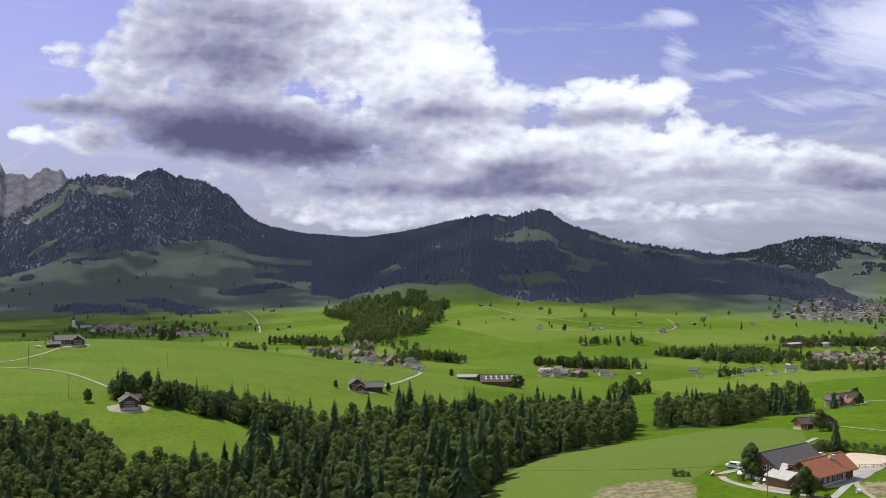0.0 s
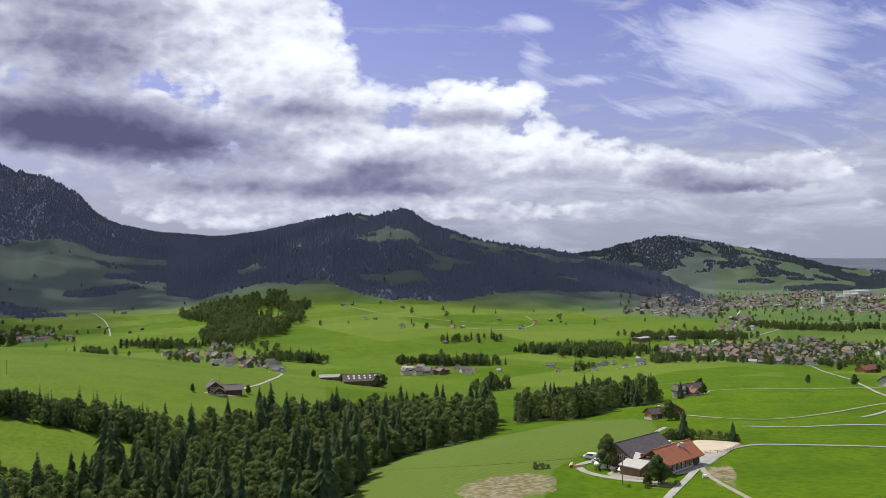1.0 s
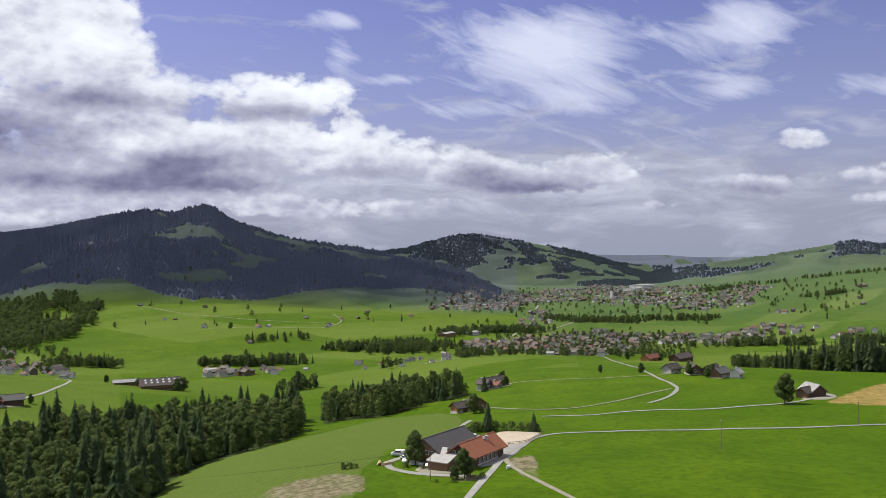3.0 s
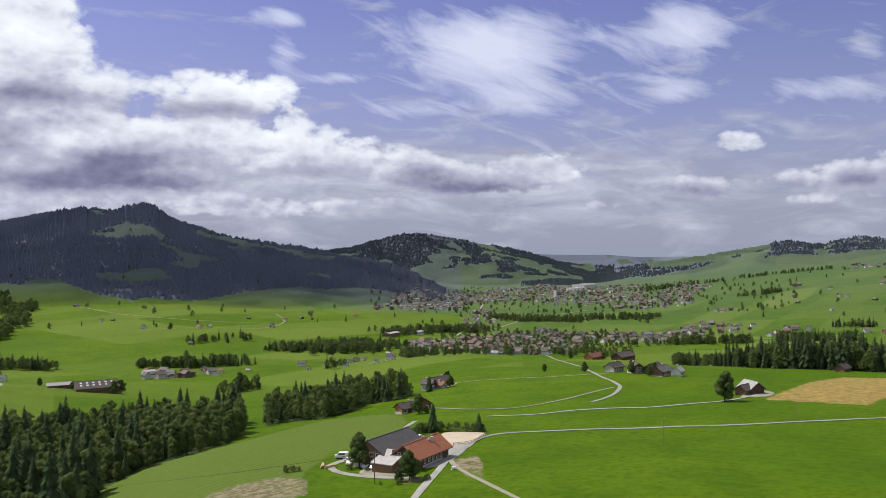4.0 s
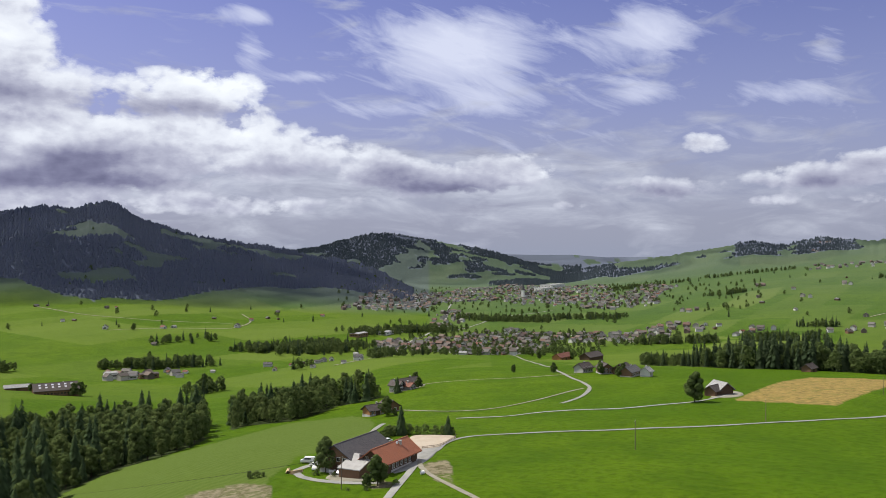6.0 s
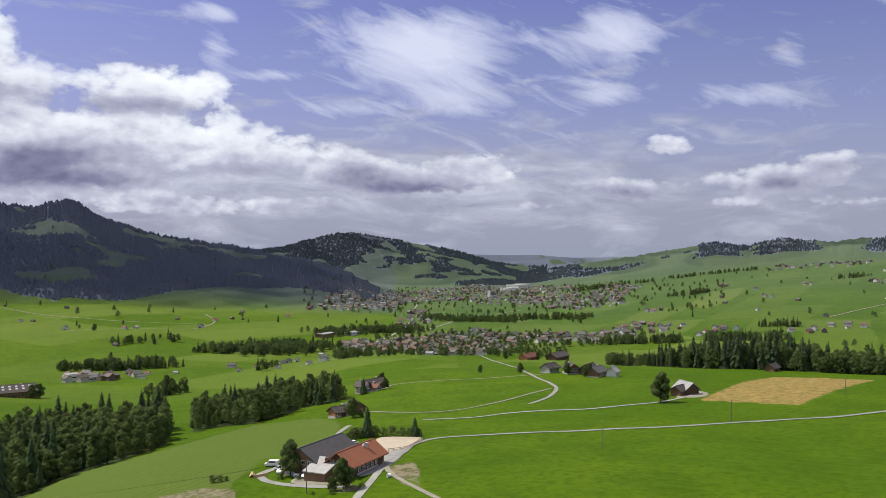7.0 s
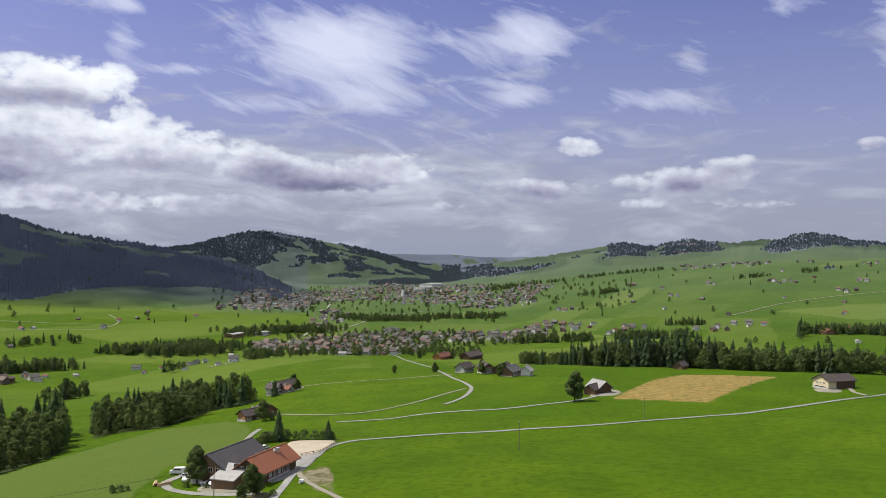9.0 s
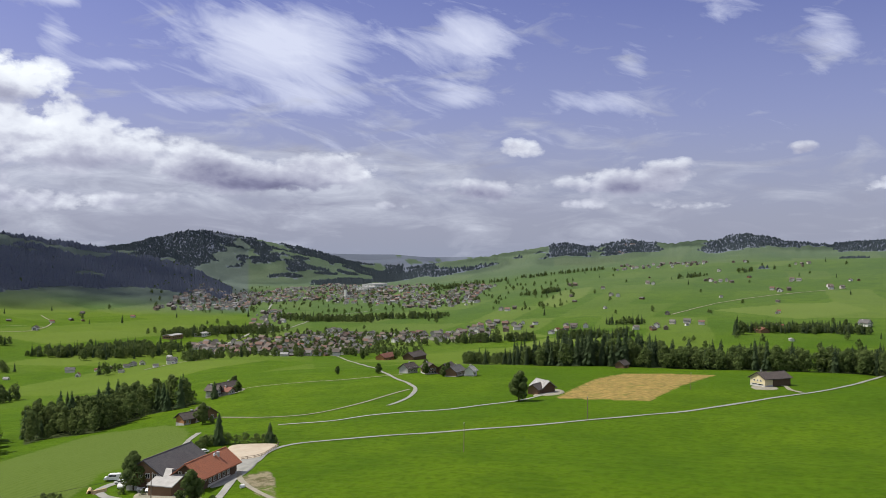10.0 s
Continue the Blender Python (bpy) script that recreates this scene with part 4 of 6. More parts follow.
def road(name, pts, width, material, label, lift=0.25):
    c = smooth_line(pts, 4.0)
    d = np.gradient(c, axis=0)
    d /= np.linalg.norm(d, axis=1)[:, None] + 1e-9
    side = np.stack([-d[:, 1], d[:, 0]], 1)
    wob = 1 + 0.08 * np.sin(np.arange(len(c)) * 0.7)
    rows = []
    for off, dz in ((-0.5, 0), (-0.46, 0.05), (0, 0.08), (0.46, 0.05), (0.5, 0)):
        q = c + side * (off * 0.88 * width * wob)[:, None]
        r = np.hypot(q[:, 0], q[:, 1])
        rows.append(np.stack([q[:, 0], q[:, 1], ground(q[:, 0], q[:, 1]) + lift * 0.25 + dz + r * 0.0003], 1))
    V = np.stack(rows, 1).reshape(-1, 3)
    n = len(c)
    i, j = np.meshgrid(np.arange(n - 1), np.arange(4), indexing="ij")
    F = np.stack([i * 5 + j, (i + 1) * 5 + j, (i + 1) * 5 + j + 1, i * 5 + j + 1], -1).reshape(-1, 4)
    return tagged(new(name, arrays(name, V, F[:, ::-1], material)), label, "road", kind="structure")


def apron(name, poly, material, label, lift=0.22):
    """A yard laid over the ground inside a plan outline."""
    c = smooth_line(list(poly) + [poly[0]], 1.5)[:-1]
    mid = c.mean(0)
    rings = []
    for f in (0.0, 0.25, 0.5, 0.75, 0.97, 1.0):
        q = mid + (c - mid) * f
        rings.append(np.stack([q[:, 0], q[:, 1], ground(q[:, 0], q[:, 1]) + lift - (0.4 if f == 1.0 else 0)], 1))
    n = len(c)
    V = np.concatenate(rings)
    i, j = np.meshgrid(np.arange(5), np.arange(n), indexing="ij")
    F = np.stack([i * n + j, (i + 1) * n + j, (i + 1) * n + (j + 1) % n, i * n + (j + 1) % n], -1).reshape(-1, 4)
    me = arrays(name, V, F, material, True)
    me.flip_normals() if me.polygons[len(me.polygons) // 2].normal.z < 0 else None
    return tagged(new(name, me), label, "yard", kind="structure")


PALE, TRACK = "narrow pale asphalt road across the meadow", "faint gravel track across the meadow"
road("road", [(128, 288), (140, 299), (150, 307), (161, 320), (175, 327), (193, 323), (214, 315), (239, 301), (282, 285), (340, 270), (410, 264), (470, 262), (565, 282), (660, 310)],
     2.5, M["asphalt"], PALE)
road("road", [(140, 300), (126, 280), (109, 257), (92, 232), (80, 200)], 3.0, M["asphalt"], PALE)
road("road", [(138, 297), (133, 284), (130, 262), (129, 233), (128, 200)], 2.1, M["gravel"], TRACK, 0.3)
road("road", [(193, 439), (203, 418), (215, 402), (229, 398), (258, 407), (307, 429)], 1.9, M["gravel"], TRACK)
road("road", [(197, 380), (218, 369), (238, 366), (273, 350), (305, 345), (335, 350), (352, 356)], 2.4, M["asphalt"], PALE)
road("road", [(261, 385), (287, 403), (309, 426), (323, 450), (351, 510), (422, 647), (515, 828), (560, 930)], 2.7, M["asphalt"], PALE)
road("road", [(252, 540), (279, 532), (313, 517), (360, 509)], 1.9, M["gravel"], TRACK)
road("road", [(113, 274), (106, 279), (99, 288), (95, 300), (97, 310), (105, 314)], 3.4, M["asphalt"], "curved asphalt drive by the farm")
road("road", [(141, 345), (146, 362), (158, 383), (166, 395)], 2.7, M["asphalt"], PALE)
road("road", [(-320, 590), (-304, 600), (-298, 626), (-300, 666)], 2.4, M["asphalt"], PALE)
road("road", [(-320, 570), (-290, 572), (-259, 568), (-232, 548), (-197, 513), (-182, 490)], 2.2, M["gravel"], TRACK)
road("road", [(-58, 627), (-45, 688), (-31, 770), (-28, 850), (-44, 930)], 2.6, M["asphalt"], PALE)
road("road", [(-475, 1990), (-455, 1951), (-405, 1812), (-364, 1663), (-340, 1560)], 3.0, M["asphalt"], "pale road up the far side of the valley", 0.6)
road("road", [(470, 1080), (560, 1239), (674, 1388), (757, 1508), (857, 1672), (980, 1900), (1150, 2200)], 5.0, M["asphalt"], "broad pale valley road between the villages", 0.6)
road("road", [(700, 1400), (810, 1478), (942, 1622), (1077, 1701), (1200, 1760)], 4.0, M["asphalt"], "pale road over the low hill", 0.6)
road("road", [(160, 1500), (246, 1509), (330, 1500), (373, 1526), (433, 1662), (450, 1800)], 3.2, M["gravel"], TRACK, 0.6)
road("road", [(70, 1924), (120, 1800), (195, 1700), (320, 1620), (400, 1590)], 3.2, M["gravel"], TRACK, 0.6)
road("road", [(335, 930), (420, 1000), (470, 1080)], 4.0, M["asphalt"], "pale road curving at the village edge", 0.5)
road("road", [(1300, 985), (1480, 1010), (1650, 1000), (1850, 940)], 3.6, M["gravel"], TRACK, 0.6)
apron("farm_yard", [(122, 283), (131, 286), (143, 297), (152, 309), (163, 322), (158, 326), (146, 313), (140, 306), (132, 297), (124, 290)], M["asphalt"], "grey asphalt farm yard beside the barn", 0.2)
apron("paddock", [(146, 314), (150, 332), (158, 344), (167, 338), (171, 331), (165, 324), (154, 313)], M["sand"], "pale sand paddock behind the farm", 0.3)
apron("forecourt", [(103, 283), (112, 279), (114, 288), (107, 296), (101, 292)], M["gravel"], "worn gravel forecourt under the farm trees", 0.18)
apron("forecourt", [(-186, 471), (-181, 463), (-171, 462), (-164, 470), (-166, 481), (-178, 485)], M["gravel"], "pale gravel ring round the wooden chalet")
apron("forecourt", [(-74, 621), (-66, 617), (-54, 621), (-48, 631), (-60, 635)], M["gravel"], "pale gravel forecourt of the farm")
apron("forecourt", [(-312, 680), (-304, 672), (-290, 676), (-284, 688), (-300, 694)], M["gravel"], "pale gravel forecourt of the hill farm")
apron("forecourt", [(228, 530), (236, 523), (252, 530), (258, 541), (246, 541)], M["gravel"], "pale gravel forecourt of the farmhouse")
apron("forecourt", [(330, 352), (340, 345), (352, 350), (358, 362), (346, 362)], M["gravel"], "pale gravel forecourt of the meadow barn")
apron("forecourt", [(433, 287), (440, 280), (449, 283), (452, 292), (442, 295)], M["gravel"], "pale concrete apron before the cream house")
road("road", [(440, 264), (447, 275), (458, 284), (462, 296), (456, 302)], 3.0, M["gravel"], "pale drive up to the cream house", 0.3)

# ---- buildings ----
M.update({
    "dark_wood": boarded("dark_wood", (0.075, 0.048, 0.030), (0.13, 0.085, 0.055)),
    "brown_wood": boarded("brown_wood", (0.16, 0.095, 0.055), (0.24, 0.15, 0.09)),
    "orange_wood": boarded("orange_wood", (0.36, 0.17, 0.07), (0.45, 0.24, 0.11)),
    "grey_wood": boarded("grey_wood", (0.17, 0.15, 0.13), (0.27, 0.25, 0.22)),
    "white_wall": plain("white_wall", (0.62, 0.61, 0.58), (0.70, 0.69, 0.66), 3.0, 0.85, varied=0.2),
    "cream_wall": plain("cream_wall", (0.58, 0.50, 0.30), (0.64, 0.57, 0.36), 3.0, 0.85),
    "pale_wall": plain("pale_wall", (0.46, 0.45, 0.42), (0.55, 0.53, 0.50), 3.0, 0.85, varied=0.35),
    "orange_tiles": tiled_roof("orange_tiles", (0.31, 0.105, 0.055), (0.37, 0.135, 0.070), (0.22, 0.090, 0.055)),
    "red_tiles": tiled_roof("red_tiles", (0.165, 0.062, 0.042), (0.21, 0.080, 0.052), (0.11, 0.060, 0.045)),
    "brown_tiles": tiled_roof("brown_tiles", (0.062, 0.050, 0.045), (0.088, 0.070, 0.062), (0.058, 0.050, 0.047)),
    "slate": tiled_roof("slate", (0.060, 0.058, 0.062), (0.085, 0.080, 0.082), (0.10, 0.095, 0.09)),
    "grey_roof": tiled_roof("grey_roof", (0.092, 0.088, 0.086), (0.12, 0.116, 0.113), (0.075, 0.072, 0.070)),
    "light_roof": tiled_roof("light_roof", (0.27, 0.265, 0.26), (0.33, 0.325, 0.32), (0.21, 0.205, 0.20)),
    "sheet_metal": plain("sheet_metal", (0.30, 0.30, 0.29), (0.40, 0.395, 0.385), 2.5, 0.7, 0.0, stain=(0.35, 0.30, 0.25)),
    "glass": plain("glass", (0.02, 0.025, 0.03), (0.035, 0.04, 0.05), 1.0, 0.08, 0.0, spec=0.8),
    "frame_paint": plain("frame_paint", (0.62, 0.60, 0.55), (0.70, 0.68, 0.63), 1.0, 0.7),
    "concrete": plain("concrete", (0.38, 0.37, 0.35), (0.46, 0.45, 0.43), 2.0, 0.9),
    "steel": plain("steel", (0.32, 0.33, 0.34), (0.40, 0.41, 0.42), 1.0, 0.45, 0.8),
    "pole_wood": plain("pole_wood", (0.13, 0.10, 0.075), (0.19, 0.15, 0.11), 1.0, 0.9),
    "car_white": plain("car_white", (0.78, 0.78, 0.77), (0.82, 0.82, 0.81), 3.0, 0.3, spec=0.6),
    "car_grey": plain("car_grey", (0.20, 0.21, 0.23), (0.25, 0.26, 0.28), 3.0, 0.3, 0.4, spec=0.6),
    "rubber": plain("rubber", (0.015, 0.015, 0.015), (0.025, 0.025, 0.025), 1.0, 0.8),
    "timber": plain("timber", (0.50, 0.38, 0.20), (0.60, 0.47, 0.27), 1.0, 0.85),
    "solar": plain("solar", (0.62, 0.62, 0.66), (0.70, 0.70, 0.74), 2.0, 0.25, 0.2, spec=0.7),
})


def box(bm, x0, x1, y0, y1, z0, z1):
    m = Matrix.Translation(((x0 + x1) / 2, (y0 + y1) / 2, (z0 + z1) / 2)) @ Matrix.Diagonal((x1 - x0, y1 - y0, z1 - z0, 1))
    return bmesh.ops.create_cube(bm, size=1.0, matrix=m)["verts"]


def gable_walls(L, W, h, rise, depth=1.5):
    """Walls with gables at both ends; the ridge runs along x. The foot goes down into the ground."""
    bm = bmesh.new()
    prof = [(-W / 2, -depth), (W / 2, -depth), (W / 2, h), (0, h + rise), (-W / 2, h)]
    ends = [[bm.verts.new((x, y, z)) for y, z in prof] for x in (-L / 2, L / 2)]
    bm.faces.new(ends[0][::-1])
    bm.faces.new(ends[1])
    for k in range(5):
        if k in (2, 3):
            continue
        bm.faces.new((ends[0][k], ends[0][(k + 1) % 5], ends[1][(k + 1) % 5], ends[1][k]))
    bmesh.ops.recalc_face_normals(bm, faces=bm.faces)
    return bm


def gable_roof(L, W, h, rise, over, thick=0.35):
    """Two roof slabs with eaves and verges; the slabs meet at the ridge."""
    bm = bmesh.new()
    k = rise / (W / 2)
    ye, ze = W / 2 + over, h - over * k
    zr = h + rise
    prof = [(-ye, ze), (0, zr), (ye, ze), (ye, ze + thick), (0, zr + thick), (-ye, ze + thick)]
    ends = [[bm.verts.new((x, y, z + 0.02)) for y, z in prof] for x in (-L / 2 - over, L / 2 + over)]
    for e, flip in ((ends[0], True), (ends[1], False)):
        bm.faces.new([e[i] for i in ((0, 1, 4, 5) if flip else (5, 4, 1, 0))])
        bm.faces.new([e[i] for i in ((1, 2, 3, 4) if flip else (4, 3, 2, 1))])
    for i in range(6):
        j = (i + 1) % 6
        bm.faces.new((ends[0][i], ends[0][j], ends[1][j], ends[1][i]))
    # ridge cap
    box(bm, -L / 2 - over, L / 2 + over, -0.18, 0.18, zr + thick - 0.02, zr + thick + 0.1)
    bmesh.ops.recalc_face_normals(bm, faces=bm.faces)
    return bm


def window_part(parent, side, along, z, L, W, w=1.1, h=1.3, deep=False):
    """One window on a wall: side 'f' (-y), 'b' (+y), 'l' (-x) or 'r' (+x)."""
    bm = bmesh.new()
    t = 0.07
    if side in "fb":
        s = -1 if side == "f" else 1
        box(bm, along - w / 2, along + w / 2, min(s * W / 2, s * (W / 2 + t)), max(s * W / 2, s * (W / 2 + t)), z, z + h)
    else:
        s = -1 if side == "l" else 1
        box(bm, min(s * L / 2, s * (L / 2 + t)), max(s * L / 2, s * (L / 2 + t)), along - w / 2, along + w / 2, z, z + h)
    win = part("window", bm, M["glass"], parent)
    if deep:
        bm = bmesh.new()
        g, t2 = 0.14, 0.11
        for x0, x1, z0, z1 in ((-w / 2 - g, w / 2 + g, h, h + g), (-w / 2 - g, w / 2 + g, -g, 0), (-w / 2 - g, -w / 2, 0, h), (w / 2, w / 2 + g, 0, h), (-0.05, 0.05, 0, h)):
            if side in "fb":
                box(bm, along + x0, along + x1, min(s * W / 2, s * (W / 2 + t2)), max(s * W / 2, s * (W / 2 + t2)), z + z0, z + z1)
            else:
                box(bm, min(s * L / 2, s * (L / 2 + t2)), max(s * L / 2, s * (L / 2 + t2)), along + x0, along + x1, z + z0, z + z1)
        part("window_frame", bm, M["frame_paint"], win)
    return win


def house(name, label, category, L, W, h, rise, wall, roof, over=0.9, windows=(), chimneys=(), doors=(), base=None, group="", deep=False):
    """A gabled building. windows: side, along, height; chimneys: x, y; doors: side, along, width, height."""
    top = new(name)
    part("wall", gable_walls(L, W, h, rise), M[wall], top)
    part("roof", gable_roof(L, W, h, rise, over), M[roof], top)
    for side, along, z, *wh in windows:
        window_part(top, side, along, z, L, W, *(wh or (1.1, 1.3)), deep=deep)
    for x, y in chimneys:
        bm = bmesh.new()
        zt = h + rise * (1 - abs(y) / (W / 2))
        box(bm, x - 0.4, x + 0.4, y - 0.4, y + 0.4, zt - 0.5, zt + 1.5)
        box(bm, x - 0.55, x + 0.55, y - 0.55, y + 0.55, zt + 1.5, zt + 1.68)
        part("chimney", bm, M["concrete"], top)
    for side, along, w, hh in doors:
        bm = bmesh.new()
        s = {"f": -1, "b": 1, "l": -1, "r": 1}[side]
        if side in "fb":
            box(bm, along - w / 2, along + w / 2, min(s * W / 2, s * (W / 2 + 0.12)), max(s * W / 2, s * (W / 2 + 0.12)), -0.3, hh)
        else:
            box(bm, min(s * L / 2, s * (L / 2 + 0.12)), max(s * L / 2, s * (L / 2 + 0.12)), along - w / 2, along + w / 2, -0.3, hh)
        part("door", bm, M["dark_wood"], top)
    if base:
        bm = bmesh.new()
        box(bm, -L / 2 - 0.08, L / 2 + 0.08, -W / 2 - 0.08, W / 2 + 0.08, -1.5, 1.1)
        part("plinth", bm, M[base], top)
    return tagged(top, label, category, group)


def put(ob, x, y, bearing, sink=0.1):
    """Stands a building on the ground with its ridge along a bearing."""
    ob.matrix_basis = pose(x, y, float(ground(x, y)) - sink, 0, 0, 90 - bearing)
    return ob


def row_windows(side, span, n, zs, w=1.1, h=1.3):
    return [(side, -span / 2 + span * (k + 0.5) / n, z, w, h) for z in zs for k in range(n)]


# the large farm in the foreground: ridges run along bearing 54
O, E1, E2 = Vector((124.8, 292.9)), Vector((0.81, 0.588)), Vector((0.588, -0.81))


def farm_spot(u, v):
    p = O + E1 * u + E2 * v
    return p.x, p.y


red = house("farmhouse", "long farmhouse with a red tiled roof and dark wooden front", "house", 22.5, 9.6, 4.6, 3.6, "dark_wood", "orange_tiles", 1.3,
            windows=row_windows("f", 20, 7, (1.6,), 1.2, 1.4) + row_windows("l", 7, 3, (1.5, 4.4), 1.0, 1.2) + row_windows("r", 7, 3, (1.5, 4.4), 1.0, 1.2),
            chimneys=((4.5, -1.6),), doors=(("f", -8.5, 2.6, 2.6), ("f", 8.6, 3.2, 3.0)), base="concrete", deep=True)
put(red, *farm_spot(0, 0), 54)
bm = bmesh.new()
bmesh.ops.create_uvsphere(bm, u_segments=12, v_segments=6, radius=0.65, matrix=Matrix.Translation((3.0, -1.2, 8.0)) @ Matrix.Diagonal((1, 0.4, 1, 1)))
part("satellite_dish", bm, M["car_white"], red, "white satellite dish on the roof")
barn = house("barn", "large barn with a dark slate roof and brown boarded gable", "barn", 26, 12.5, 5.4, 3.9, "brown_wood", "slate", 1.0,
             windows=row_windows("l", 10, 4, (1.2, 4.0), 1.3, 1.3), doors=(("l", 0.5, 3.0, 3.2), ("f", -2, 3.5, 3.4)), base="concrete", deep=True)
put(barn, *farm_spot(0.5, -14.2), 54)
bm = bmesh.new()
box(bm, -12.8, 12.8, 5.9, 7.1, 4.95, 5.2)
part("roof_strip", bm, M["sheet_metal"], barn, "pale metal strip along the eaves")
# lean-to between barn and farmhouse
shed = new("lean_to")
bm = bmesh.new()
vs = [bm.verts.new(p) for p in ((-5, -4.4, 3.0), (5, -4.4, 5.8), (5, 4.4, 5.8), (-5, 4.4, 3.0), (-5, -4.4, 3.3), (5, -4.4, 6.1), (5, 4.4, 6.1), (-5, 4.4, 3.3))]
for f in ((0, 1, 2, 3), (7, 6, 5, 4), (0, 4, 5, 1), (1, 5, 6, 2), (2, 6, 7, 3), (3, 7, 4, 0)):
    bm.faces.new([vs[i] for i in f])
bmesh.ops.recalc_face_normals(bm, faces=bm.faces)
part("roof", bm, M["sheet_metal"], shed)
bm = bmesh.new()
vs = [bm.verts.new(p) for p in ((-4.6, -4.0, -1), (4.7, -4.0, -1), (4.7, 4.0, -1), (-4.6, 4.0, -1), (-4.6, -4.0, 3.05), (4.7, -4.0, 5.7), (4.7, 4.0, 5.7), (-4.6, 4.0, 3.05))]
for f in ((0, 3, 2, 1), (0, 1, 5, 4), (1, 2, 6, 5), (2, 3, 7, 6), (3, 0, 4, 7), (4, 5, 6, 7)):
    bm.faces.new([vs[i] for i in f])
part("wall", bm, M["brown_wood"], shed)
for k in range(9):
    bm = bmesh.new()
    y = -4.2 + k * 1.05
    box(bm, -5.0, 5.0, y - 0.06, y + 0.06, 4.62, 4.72)
    bmesh.ops.rotate(bm, verts=bm.verts, cent=(0, 0, 4.67), matrix=Matrix.Rotation(-math.atan2(2.8, 10), 3, "Y"))
    part("roof_seam", bm, M["sheet_metal"], shed)
bm = bmesh.new()
box(bm, 2.2, 3.4, -1.0, 0.2, 5.0, 6.6)
part("chimney", bm, M["slate"], shed, "dark chimney of the lean-to")
tagged(shed, "lean-to with a pale sheet metal roof against the barn", "shed")
put(shed, *farm_spot(-13.5, -5.0), 54)

